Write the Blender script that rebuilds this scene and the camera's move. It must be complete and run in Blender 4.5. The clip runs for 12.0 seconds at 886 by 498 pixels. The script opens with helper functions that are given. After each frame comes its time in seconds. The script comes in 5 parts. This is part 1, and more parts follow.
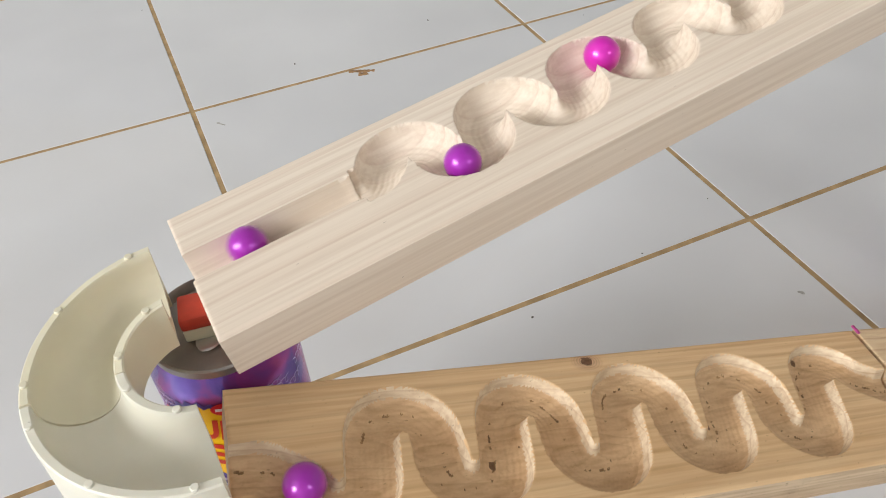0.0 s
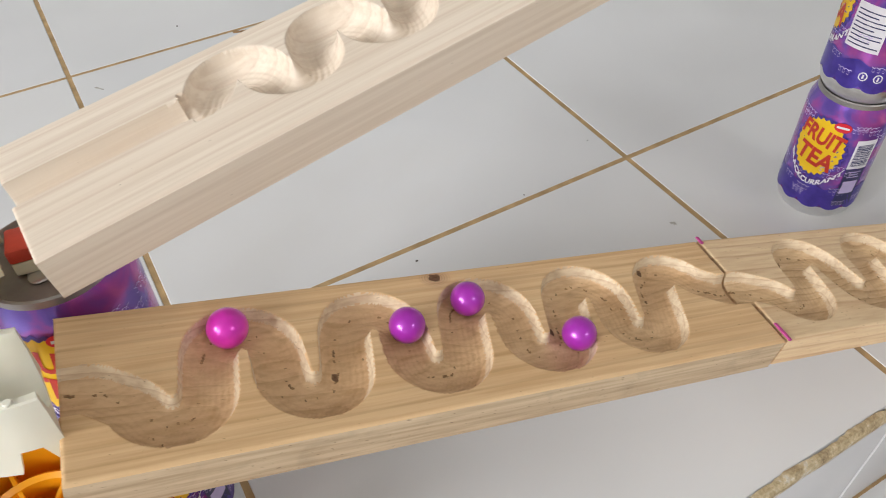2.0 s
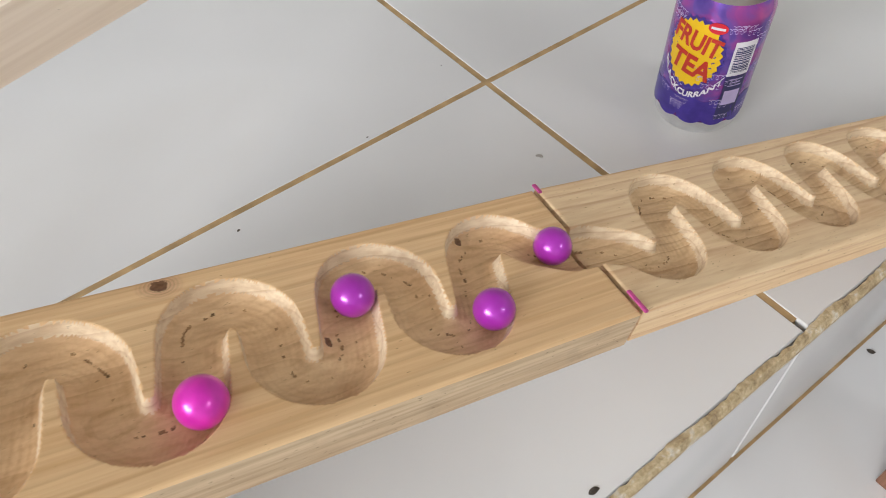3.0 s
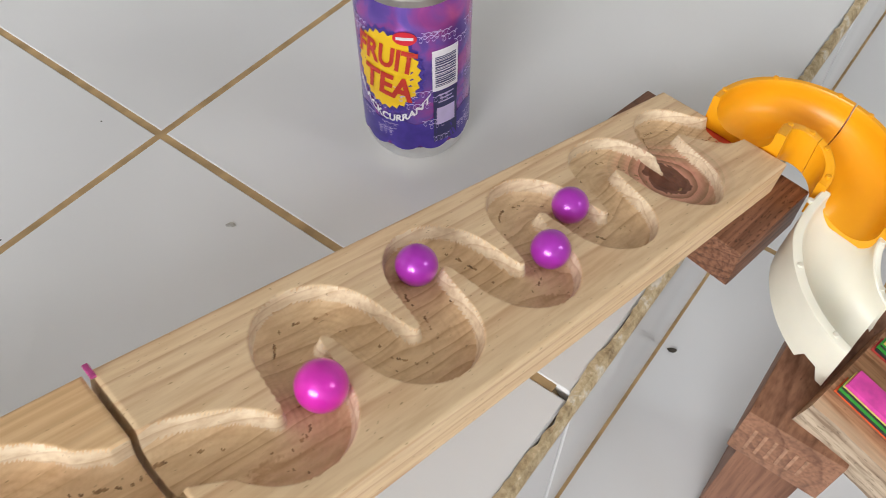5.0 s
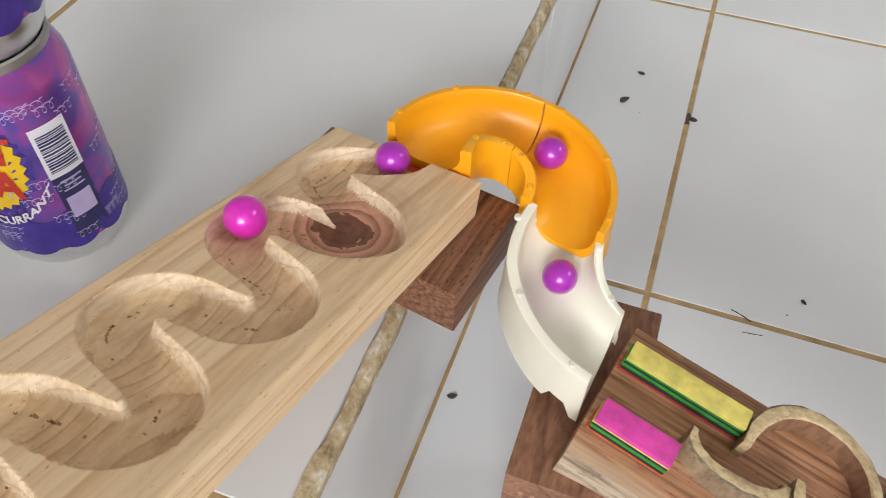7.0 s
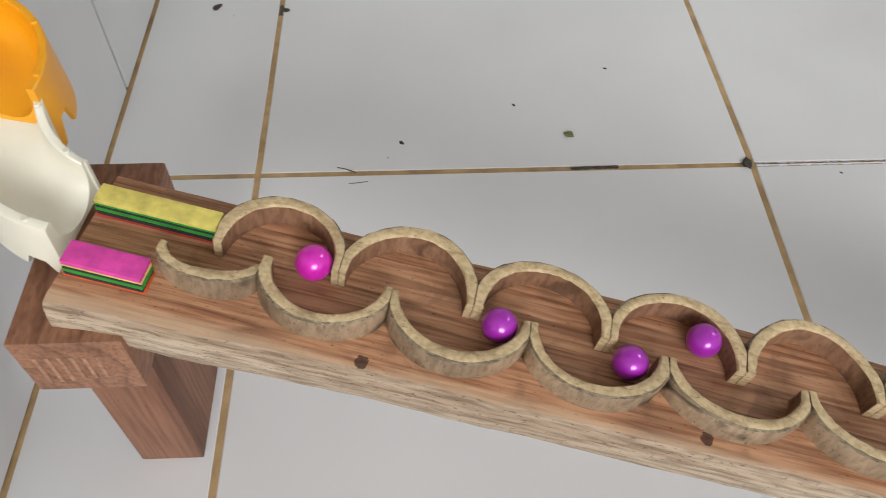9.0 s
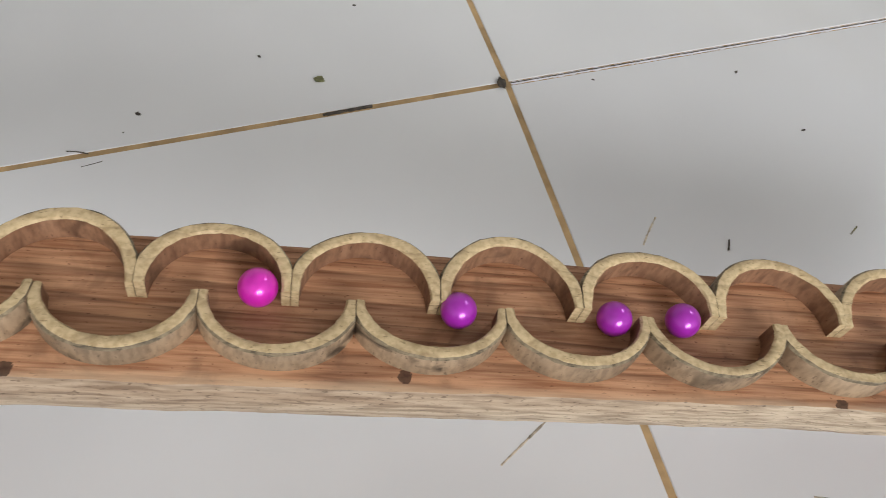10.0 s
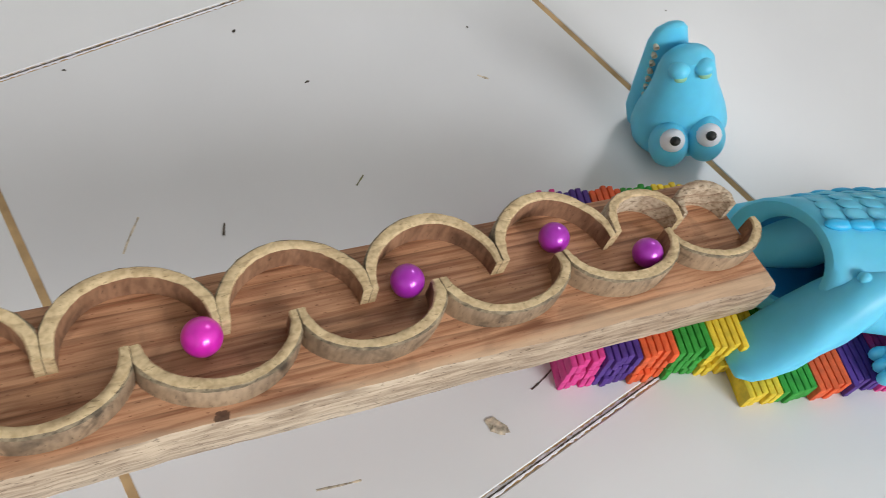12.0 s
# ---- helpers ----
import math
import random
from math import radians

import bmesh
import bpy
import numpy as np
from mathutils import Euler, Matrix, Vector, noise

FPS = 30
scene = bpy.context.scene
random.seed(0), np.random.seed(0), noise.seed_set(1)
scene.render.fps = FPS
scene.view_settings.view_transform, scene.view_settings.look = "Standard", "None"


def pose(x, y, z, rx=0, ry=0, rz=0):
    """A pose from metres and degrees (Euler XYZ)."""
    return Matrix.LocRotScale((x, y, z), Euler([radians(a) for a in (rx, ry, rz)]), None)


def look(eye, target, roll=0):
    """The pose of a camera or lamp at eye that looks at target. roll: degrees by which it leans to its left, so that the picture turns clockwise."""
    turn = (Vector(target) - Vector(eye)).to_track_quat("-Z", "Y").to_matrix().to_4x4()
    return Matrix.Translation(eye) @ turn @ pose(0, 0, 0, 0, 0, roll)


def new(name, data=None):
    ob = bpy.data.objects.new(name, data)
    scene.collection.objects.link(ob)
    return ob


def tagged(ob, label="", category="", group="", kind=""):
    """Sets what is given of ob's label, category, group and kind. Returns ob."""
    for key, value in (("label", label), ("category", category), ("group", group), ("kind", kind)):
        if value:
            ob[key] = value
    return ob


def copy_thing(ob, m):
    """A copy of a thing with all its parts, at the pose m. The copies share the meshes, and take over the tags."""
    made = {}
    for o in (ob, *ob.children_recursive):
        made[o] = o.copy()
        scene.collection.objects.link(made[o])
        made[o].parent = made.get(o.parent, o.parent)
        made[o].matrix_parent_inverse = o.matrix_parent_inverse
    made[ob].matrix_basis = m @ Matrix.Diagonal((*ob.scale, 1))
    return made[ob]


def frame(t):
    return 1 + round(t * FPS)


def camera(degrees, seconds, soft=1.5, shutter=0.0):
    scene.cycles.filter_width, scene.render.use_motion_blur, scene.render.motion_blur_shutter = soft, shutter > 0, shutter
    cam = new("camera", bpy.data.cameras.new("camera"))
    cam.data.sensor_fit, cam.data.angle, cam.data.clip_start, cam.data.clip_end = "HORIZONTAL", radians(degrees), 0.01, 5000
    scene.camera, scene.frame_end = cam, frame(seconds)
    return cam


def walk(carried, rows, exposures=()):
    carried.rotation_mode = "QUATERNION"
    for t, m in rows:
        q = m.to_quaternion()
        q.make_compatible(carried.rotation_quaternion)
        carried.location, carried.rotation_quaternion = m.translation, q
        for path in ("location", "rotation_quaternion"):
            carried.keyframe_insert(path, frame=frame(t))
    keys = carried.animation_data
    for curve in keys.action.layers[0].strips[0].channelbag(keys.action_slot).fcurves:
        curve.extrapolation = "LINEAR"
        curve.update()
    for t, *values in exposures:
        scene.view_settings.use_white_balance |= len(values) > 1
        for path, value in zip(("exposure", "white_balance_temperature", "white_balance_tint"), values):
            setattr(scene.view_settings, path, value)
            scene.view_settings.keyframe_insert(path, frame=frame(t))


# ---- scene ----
cam = camera(59.8, 12.0, soft=0.72, shutter=0.15)
PATH = [
    (0, (-0.427, -0.351, 0.446), (0.119, 0.994, -0.93), -3.4),
    (0.5, (-0.443, -0.373, 0.441), (0.113, 0.971, -0.933), -3.6),
    (1, (-0.438, -0.378, 0.439), (0.146, 0.959, -0.929), -2.2),
    (1.5, (-0.426, -0.383, 0.439), (0.202, 0.926, -0.936), -1.9),
    (2, (-0.403, -0.387, 0.43), (0.28, 0.844, -0.991), -1.6),
    (2.5, (-0.357, -0.375, 0.399), (0.359, 0.752, -1.091), -2.0),
    (3, (-0.308, -0.357, 0.375), (0.441, 0.663, -1.173), -1.8),
    (3.2, (-0.29, -0.353, 0.369), (0.475, 0.633, -1.194), -1.7),
    (4.8, (-0.176, -0.34, 0.333), (0.749, 0.428, -1.265), -1.0),
    (5, (-0.163, -0.339, 0.327), (0.795, 0.397, -1.267), -0.3),
    (5.5, (-0.13, -0.34, 0.303), (0.9, 0.317, -1.28), 0.9),
    (6, (-0.097, -0.343, 0.299), (1.004, 0.231, -1.269), 1.7),
    (6.5, (-0.082, -0.346, 0.283), (1.084, 0.141, -1.268), 2.3),
    (6.7, (-0.08, -0.355, 0.284), (1.111, 0.102, -1.256), 2.0),
    (8.3, (-0.111, -0.467, 0.283), (1.174, -0.334, -1.245), 0.8),
    (8.5, (-0.116, -0.484, 0.273), (1.162, -0.409, -1.264), 0.8),
    (9, (-0.117, -0.528, 0.26), (1.112, -0.602, -1.316), 1.2),
    (9.5, (-0.117, -0.573, 0.247), (1.041, -0.786, -1.37), 1.7),
    (10, (-0.118, -0.619, 0.241), (0.975, -0.966, -1.398), 3.0),
    (10.5, (-0.123, -0.66, 0.246), (0.902, -1.135, -1.404), 5.0),
    (11, (-0.132, -0.71, 0.238), (0.824, -1.303, -1.415), 7.1),
    (11.5, (-0.142, -0.756, 0.229), (0.739, -1.457, -1.423), 9.3),
    (12, (-0.153, -0.812, 0.215), (0.645, -1.606, -1.438), 11.1),
]
walk(cam, [(t, look(eye, target, roll)) for t, eye, target, roll in PATH], exposures=[(0, -0.02), (1.5, -0.01), (3, 0.06), (6.5, 0.09), (9.0, -0.06), (12, 0.01)])

# ---- light ----
world = bpy.data.worlds.new("sky")
scene.world = world
world.use_nodes = True
sky = world.node_tree.nodes.new("ShaderNodeTexSky")
sky.sky_type, sky.sun_disc = "NISHITA", False
sky.sun_elevation, sky.sun_rotation = radians(42), radians(250)
world.node_tree.nodes["Background"].inputs[1].default_value = 0.12
world.node_tree.links.new(sky.outputs[0], world.node_tree.nodes["Background"].inputs[0])


def window_light(name, at, target, wide, high, power, colour):
    lamp = bpy.data.lights.new(name, "AREA")
    lamp.shape, lamp.size, lamp.size_y, lamp.energy, lamp.color = "RECTANGLE", wide, high, power, colour
    new(name, lamp).matrix_world = look(at, target)


window_light("terrace_daylight", (-6.18, -1.35, 2.9), (0.0, -0.36, 0.2), 3.6, 2.2, 358, (0.97, 0.985, 1.0))
window_light("high_window_daylight", (1.25, -4.22, 2.9), (0.0, -0.4, 0.2), 1.2, 0.9, 26, (0.95, 0.98, 1.0))

# ---- materials ----


def material(name):
    m = bpy.data.materials.new(name)
    m.use_nodes = True
    return m, m.node_tree.nodes, m.node_tree.links, m.node_tree.nodes["Principled BSDF"]


def node(nodes, kind, **values):
    n = nodes.new("ShaderNode" + kind)
    for key, value in values.items():
        n.inputs[key.replace("_", " ")].default_value = value
    return n


def ramp(nodes, stops):
    r = nodes.new("ShaderNodeValToRGB")
    e = r.color_ramp.elements
    while len(e) < len(stops):
        e.new(0.5)
    for el, (p, c) in zip(e, stops):
        el.position, el.color = p, (*c, 1)
    return r


def mix(nodes, links, fac, a, b, blend="MIX"):
    m = nodes.new("ShaderNodeMix")
    m.data_type, m.blend_type = "RGBA", blend
    for sock, v in ((m.inputs[0], fac), (m.inputs[6], a), (m.inputs[7], b)):
        if hasattr(v, "is_linked"):
            links.new(v, sock)
        elif isinstance(v, tuple):
            sock.default_value = (*v, 1)
        else:
            sock.default_value = v
    return m.outputs[2]


def coords(nodes, links, scale, spin=(0, 0, 0)):
    c, m = nodes.new("ShaderNodeTexCoord"), nodes.new("ShaderNodeMapping")
    m.inputs["Scale"].default_value, m.inputs["Rotation"].default_value = scale, spin
    links.new(c.outputs["Object"], m.inputs["Vector"])
    return m.outputs[0]


def bump(nodes, links, bsdf, height, strength, distance):
    b = node(nodes, "Bump", Strength=strength, Distance=distance)
    links.new(height, b.inputs["Height"])
    links.new(b.outputs[0], bsdf.inputs["Normal"])


def plain(name, colour, rough, spread=0.06, scale=60, metal=0.0, coat=0.0, dent=0.05, sub=0.0):
    """Paint, plastic or metal with a faint mottling and fine relief."""
    m, nodes, links, b = material(name)
    v = coords(nodes, links, (scale,) * 3)
    n1, n2 = node(nodes, "TexNoise", Scale=1.0, Detail=4.0), node(nodes, "TexNoise", Scale=9.0, Detail=3.0)
    links.new(v, n1.inputs["Vector"]), links.new(v, n2.inputs["Vector"])
    lo, hi = tuple(c * (1 - 2 * spread) for c in colour), tuple(min(1, c * (1 + spread)) for c in colour)
    r = ramp(nodes, [(0.3, lo), (0.7, hi)])
    links.new(n1.outputs[0], r.inputs[0]), links.new(r.outputs[0], b.inputs["Base Color"])
    b.inputs["Roughness"].default_value, b.inputs["Metallic"].default_value = rough, metal
    b.inputs["Coat Weight"].default_value, b.inputs["Coat Roughness"].default_value = coat, 0.08
    b.inputs["Subsurface Weight"].default_value, b.inputs["Subsurface Radius"].default_value = sub, (0.004, 0.003, 0.002)
    b.inputs["Subsurface Scale"].default_value = 1.0
    bump(nodes, links, b, n2.outputs[0], dent, 0.0004)
    return m


def wood(name, light, dark, line, rough=0.55, ring=3.5, stretch=0.045, fleck=0.25, knots=(), along=0, swirl=1.2, bands=0.5, pith=(-0.03, -0.09), speck_at=0.27, relief=0.22, blot=0.0, sap=None):
    """Sawn wood cut from a log: growth rings (ring: their spacing in mm) round a pith, fine fibres, specks and knots with halos."""
    m, nodes, links, b = material(name)
    s = [1.0, 1.0, 1.0]
    s[along] = stretch
    v = coords(nodes, links, tuple(s))
    shift = coords(nodes, links, tuple(s))
    shift.node.inputs["Location"].default_value = (0, -pith[0], -pith[1]) if along == 0 else (-pith[0], -pith[1], 0)
    warp = node(nodes, "TexNoise", Scale=16.0, Detail=3.0)
    links.new(v, warp.inputs["Vector"])
    add = nodes.new("ShaderNodeVectorMath")
    add.operation = "MULTIPLY_ADD"
    links.new(warp.outputs["Color"], add.inputs[0])
    add.inputs[1].default_value = (0.0, 0.03 * swirl, 0.03 * swirl) if along == 0 else (0.03 * swirl, 0.03 * swirl, 0.0)
    links.new(shift, add.inputs[2])
    w = node(nodes, "TexWave", Scale=math.pi / (0.010 * ring), Distortion=1.2, Detail=2.0)
    w.inputs["Detail Scale"].default_value = 1.4
    w.wave_type, w.wave_profile = "RINGS", "SAW"
    w.rings_direction = "X" if along == 0 else "Z"
    links.new(add.outputs[0], w.inputs["Vector"])
    fibre, stain, speck = node(nodes, "TexNoise", Scale=420.0, Detail=5.0), node(nodes, "TexNoise", Scale=26.0, Detail=3.0), node(nodes, "TexNoise", Scale=900.0, Detail=2.0)
    links.new(v, fibre.inputs["Vector"]), links.new(v, stain.inputs["Vector"])
    links.new(coords(nodes, links, (0.35, 1, 1) if along == 0 else (1, 1, 0.35)), speck.inputs["Vector"])
    r = ramp(nodes, [(0.1, light), (0.7, tuple(0.86 * p + 0.14 * q for p, q in zip(light, line))), (0.93, line), (1.0, light)])
    links.new(w.outputs[0], r.inputs[0])
    r2 = ramp(nodes, [(0.32, dark), (0.66, light)])
    links.new(stain.outputs[0], r2.inputs[0])
    c = mix(nodes, links, 1 - bands, r.outputs[0], r2.outputs[0])
    f = ramp(nodes, [(0.35, tuple(0.72 * q for q in dark)), (0.6, (1, 1, 1))])
    links.new(fibre.outputs[0], f.inputs[0])
    c = mix(nodes, links, fleck, c, f.outputs[0], "MULTIPLY")
    k = ramp(nodes, [(speck_at, tuple(0.45 * q for q in dark)), (speck_at + 0.06, (1, 1, 1))])
    links.new(speck.outputs[0], k.inputs[0])
    c = mix(nodes, links, 0.55, c, k.outputs[0], "MULTIPLY")
    if blot:
        spots = node(nodes, "TexNoise", Scale=42.0, Detail=5.0, Distortion=0.8)
        links.new(coords(nodes, links, (1, 1, 1)), spots.inputs["Vector"])
        mask = ramp(nodes, [(0.55, (0, 0, 0)), (0.66, (blot,) * 3)])
        links.new(spots.outputs[0], mask.inputs[0])
        c = mix(nodes, links, mask.outputs[0], c, tuple(0.32 * q for q in dark))
    if sap:
        # paler sapwood along one edge, its border wandering with the grain
        pos, split = nodes.new("ShaderNodeTexCoord"), nodes.new("ShaderNodeSeparateXYZ")
        links.new(pos.outputs["Object"], split.inputs[0])
        wander = node(nodes, "TexNoise", Scale=55.0, Detail=6.0, Roughness=0.65)
        links.new(coords(nodes, links, (0.16, 1, 1)), wander.inputs["Vector"])
        where = nodes.new("ShaderNodeMath")
        where.operation = "MULTIPLY_ADD"
        where.inputs[1].default_value = sap[1]
        links.new(wander.outputs[0], where.inputs[0]), links.new(split.outputs["Y"], where.inputs[2])
        rim = nodes.new("ShaderNodeMapRange")
        for k, value in ((1, sap[0]), (2, sap[0] + 0.005), (3, 0.6), (4, 0.0)):
            rim.inputs[k].default_value = value
        links.new(where.outputs[0], rim.inputs[0])
        c = mix(nodes, links, rim.outputs[0], c, sap[2])
    for x, y, rx, ry, colour, halo in knots:
        at = nodes.new("ShaderNodeMapping")
        at.inputs["Location"].default_value, at.inputs["Scale"].default_value = (-x / rx, -y / ry, 0), (1 / rx, 1 / ry, 0)
        tc = nodes.new("ShaderNodeTexCoord")
        links.new(tc.outputs["Object"], at.inputs[0])
        wob = node(nodes, "TexNoise", Scale=1.6, Detail=4.0)
        links.new(at.outputs[0], wob.inputs["Vector"])
        ln = nodes.new("ShaderNodeVectorMath")
        ln.operation = "LENGTH"
        links.new(at.outputs[0], ln.inputs[0])
        sm = nodes.new("ShaderNodeMath")
        sm.operation = "MULTIPLY_ADD"
        sm.inputs[1].default_value = 0.9
        links.new(wob.outputs[0], sm.inputs[0]), links.new(ln.outputs["Value"], sm.inputs[2])
        kr = ramp(nodes, [(0.0, (1, 1, 1)), (0.98, (0.85, 0.85, 0.85)), (1.0, (0, 0, 0))])
        half = nodes.new("ShaderNodeMath")
        half.operation = "MULTIPLY"
        half.inputs[1].default_value = 0.7
        links.new(sm.outputs[0], half.inputs[0]), links.new(half.outputs[0], kr.inputs[0])
        if halo:
            rings = node(nodes, "TexWave", Scale=0.75, Distortion=1.6, Detail=3.0)
            rings.wave_type, rings.wave_profile, rings.rings_direction = "RINGS", "SAW", "Z"
            links.new(at.outputs[0], rings.inputs["Vector"])
            fade = ramp(nodes, [(0.45, (halo,) * 3), (1.0, (0, 0, 0))])
            part_way = nodes.new("ShaderNodeMath")
            part_way.operation = "MULTIPLY"
            part_way.inputs[1].default_value = 0.36
            links.new(ln.outputs["Value"], part_way.inputs[0]), links.new(part_way.outputs[0], fade.inputs[0])
            tint = ramp(nodes, [(0.3, tuple(min(1.0, 2.6 * q + 0.14) for q in colour)), (0.9, tuple(1.3 * q for q in colour))])
            links.new(rings.outputs[0], tint.inputs[0])
            c = mix(nodes, links, fade.outputs[0], c, tint.outputs[0])
        shade = ramp(nodes, [(0.3, tuple(0.45 * q for q in colour)), (0.7, colour)])
        links.new(wob.outputs[0], shade.inputs[0])
        c = mix(nodes, links, kr.outputs[0], c, shade.outputs[0])
    links.new(c, b.inputs["Base Color"])
    b.inputs["Roughness"].default_value = rough
    b.inputs["Specular IOR Level"].default_value = 0.35
    bump(nodes, links, b, fibre.outputs[0], relief, 0.0006)
    return m


PINE_PALE = wood("pale_new_pine", (0.92, 0.80, 0.665), (0.86, 0.725, 0.585), (0.60, 0.39, 0.27), ring=9.0, fleck=0.28, stretch=0.022, bands=0.24, pith=(0.25, -0.04), swirl=1.3, relief=0.15, speck_at=0.19)
SMALL = (0.20, 0.085, 0.04)
PINE_KNOTS = [(0.1535, -0.0040, 0.0030, 0.0023, SMALL, 0.5), (0.0965, -0.0440, 0.0015, 0.0020, SMALL, 0), (0.2655, -0.0125, 0.0016, 0.0016, SMALL, 0), (0.198, -0.0400, 0.0012, 0.002, SMALL, 0)]
PINE = wood("honey_pine", (0.93, 0.655, 0.37), (0.83, 0.53, 0.265), (0.54, 0.31, 0.145), ring=7.5, fleck=0.34, stretch=0.035, bands=0.26, speck_at=0.23, knots=PINE_KNOTS, pith=(0.22, -0.05), swirl=1.0, relief=0.35)
PINE_CUT = wood("honey_pine_routed_floor", (0.93, 0.675, 0.405), (0.73, 0.455, 0.24), (0.46, 0.24, 0.105), ring=6.0, fleck=0.3, stretch=0.25, bands=0.22, swirl=3.5, knots=PINE_KNOTS, pith=(-0.05, -0.12), speck_at=0.23, relief=0.4)
PINE_WALL = wood("honey_pine_torn_wall", (0.95, 0.79, 0.58), (0.83, 0.62, 0.40), (0.60, 0.38, 0.21), ring=4.0, fleck=0.4, stretch=0.2, bands=0.4, pith=(-0.05, -0.12), speck_at=0.25, relief=0.7)
TICK = plain("torn_dark_fibre", (0.46, 0.26, 0.125), 0.9, 0.3, 300)
BIG_KNOT = [(0.2545, -0.0415, 0.0120, 0.0112, (0.24, 0.08, 0.045), 0.8)]
PINE_KNOT = wood("honey_pine_with_knot", (0.94, 0.72, 0.455), (0.88, 0.61, 0.345), (0.56, 0.27, 0.13), ring=8.0, fleck=0.3, stretch=0.09, bands=0.42, pith=(-0.085, -0.045), swirl=1.8, knots=[(0.2545, -0.0415, 0.0120, 0.0112, (0.17, 0.055, 0.032), 0.45)])
# worn side of the plank, its tone also lowered for the shade on that face
PINE_SIDE = wood("worn_shaded_pine_side", (0.74, 0.575, 0.38), (0.56, 0.39, 0.24), (0.50, 0.34, 0.19), ring=9.0, fleck=0.4, stretch=0.06, bands=0.3, pith=(0.05, -0.2), blot=0.2, relief=0.4)
PINE_KNOT_CUT = wood("knotty_pine_routed_floor", (0.93, 0.70, 0.43), (0.73, 0.47, 0.245), (0.46, 0.22, 0.10), ring=6.0, fleck=0.3, stretch=0.25, bands=0.4, swirl=3.5, pith=(-0.085, -0.045), knots=BIG_KNOT, speck_at=0.24, relief=0.4)
TEAK = wood("reddish_teak", (0.64, 0.355, 0.20), (0.47, 0.23, 0.122), (0.22, 0.105, 0.058), ring=4.2, fleck=0.65, sap=(0.0168, 0.014, (0.62, 0.465, 0.31)), rough=0.6, bands=0.62, stretch=0.06, pith=(0.03, -0.09), swirl=1.6, speck_at=0.285, relief=0.5, blot=0.35, knots=[(0.277, 0.0165, 0.003, 0.003, (0.09, 0.04, 0.025), 0), (0.13, 0.013, 0.003, 0.003, (0.08, 0.04, 0.025), 0), (0.47, 0.012, 0.0032, 0.0026, (0.10, 0.05, 0.03), 0)])
TEAK_SIDE = wood("pale_teak_sapwood", (0.66, 0.54, 0.40), (0.30, 0.19, 0.118), (0.42, 0.30, 0.20), ring=16, fleck=0.6, rough=0.62, swirl=3.0, stretch=0.12, bands=0.25, relief=0.6, speck_at=0.32)
DARK_WOOD = wood("dark_brown_hardwood", (0.32, 0.15, 0.085), (0.21, 0.09, 0.05), (0.08, 0.034, 0.02), ring=5.0, fleck=0.6, rough=0.45, speck_at=0.34, relief=0.7)
BAMBOO_CUT = wood("pale_cut_bamboo", (0.73, 0.57, 0.335), (0.58, 0.43, 0.25), (0.42, 0.30, 0.17), ring=7, fleck=0.4, rough=0.6, stretch=1.0, speck_at=0.29)
BAMBOO_SKIN = wood("weathered_bamboo_skin", (0.50, 0.355, 0.225), (0.13, 0.088, 0.057), (0.30, 0.21, 0.135), ring=13, fleck=0.35, rough=0.6, along=2, stretch=0.35, swirl=3, bands=0.25, speck_at=0.29, blot=0.9)
BAMBOO_EDGE = wood("grey_bamboo_rind_edge", (0.38, 0.30, 0.19), (0.15, 0.115, 0.08), (0.08, 0.06, 0.042), ring=6, fleck=0.5, rough=0.7, stretch=1.0, speck_at=0.33, blot=0.7)
BAMBOO_IN = wood("reddish_inner_bamboo", (0.36, 0.20, 0.115), (0.24, 0.12, 0.07), (0.16, 0.08, 0.047), ring=12, fleck=0.4, rough=0.6, along=2, stretch=0.3, swirl=3, bands=0.3, blot=0.6)
BAMBOO_DUST = wood("sanded_dusty_bamboo", (0.66, 0.56, 0.42), (0.46, 0.33, 0.22), (0.27, 0.15, 0.09), ring=6, fleck=0.5, rough=0.8, stretch=1.0, speck_at=0.34)
CREAM = plain("cream_plastic", (0.88, 0.82, 0.62), 0.38, 0.04, 25, dent=0.03, sub=0.08)
CREAM_PALE = plain("pale_cream_plastic", (0.90, 0.86, 0.72), 0.38, 0.04, 25, dent=0.03, sub=0.08)
ORANGE = plain("orange_yellow_plastic", (0.98, 0.42, 0.010), 0.33, 0.03, 25, dent=0.03)
STEEL = plain("brushed_aluminium", (0.78, 0.78, 0.79), 0.28, 0.05, 90, metal=1.0)
DARK_LID = plain("dull_grey_aluminium", (0.42, 0.40, 0.38), 0.45, 0.1, 70, metal=0.8)
RED = plain("red_paint", (0.72, 0.07, 0.035), 0.5, 0.12, 90)
WHITE_PAINT = plain("white_print", (0.82, 0.80, 0.84), 0.45, 0.03)
YELLOW_PRINT = plain("yellow_print", (0.92, 0.58, 0.01), 0.4, 0.03)
RED_PRINT = plain("red_print", (0.58, 0.035, 0.02), 0.4, 0.05)
SCARLET = plain("scarlet_print", (0.72, 0.02, 0.04), 0.35, 0.05)
BLUE_PRINT = plain("deep_violet_blue_print", (0.075, 0.045, 0.36), 0.3, 0.12, 150, metal=0.35)
NAVY = plain("dark_navy_print", (0.03, 0.03, 0.12), 0.4, 0.1)
LILAC = plain("lilac_print", (0.60, 0.50, 0.80), 0.4, 0.1)
BLACK = plain("matt_black", (0.012, 0.011, 0.011), 0.5, 0.1)
GROUT = plain("stained_tan_grout", (0.50, 0.335, 0.165), 0.9, 0.17, 60, dent=0.4)
DIRT = plain("dark_dirt", (0.09, 0.075, 0.06), 0.95, 0.3, 200, dent=0.5)
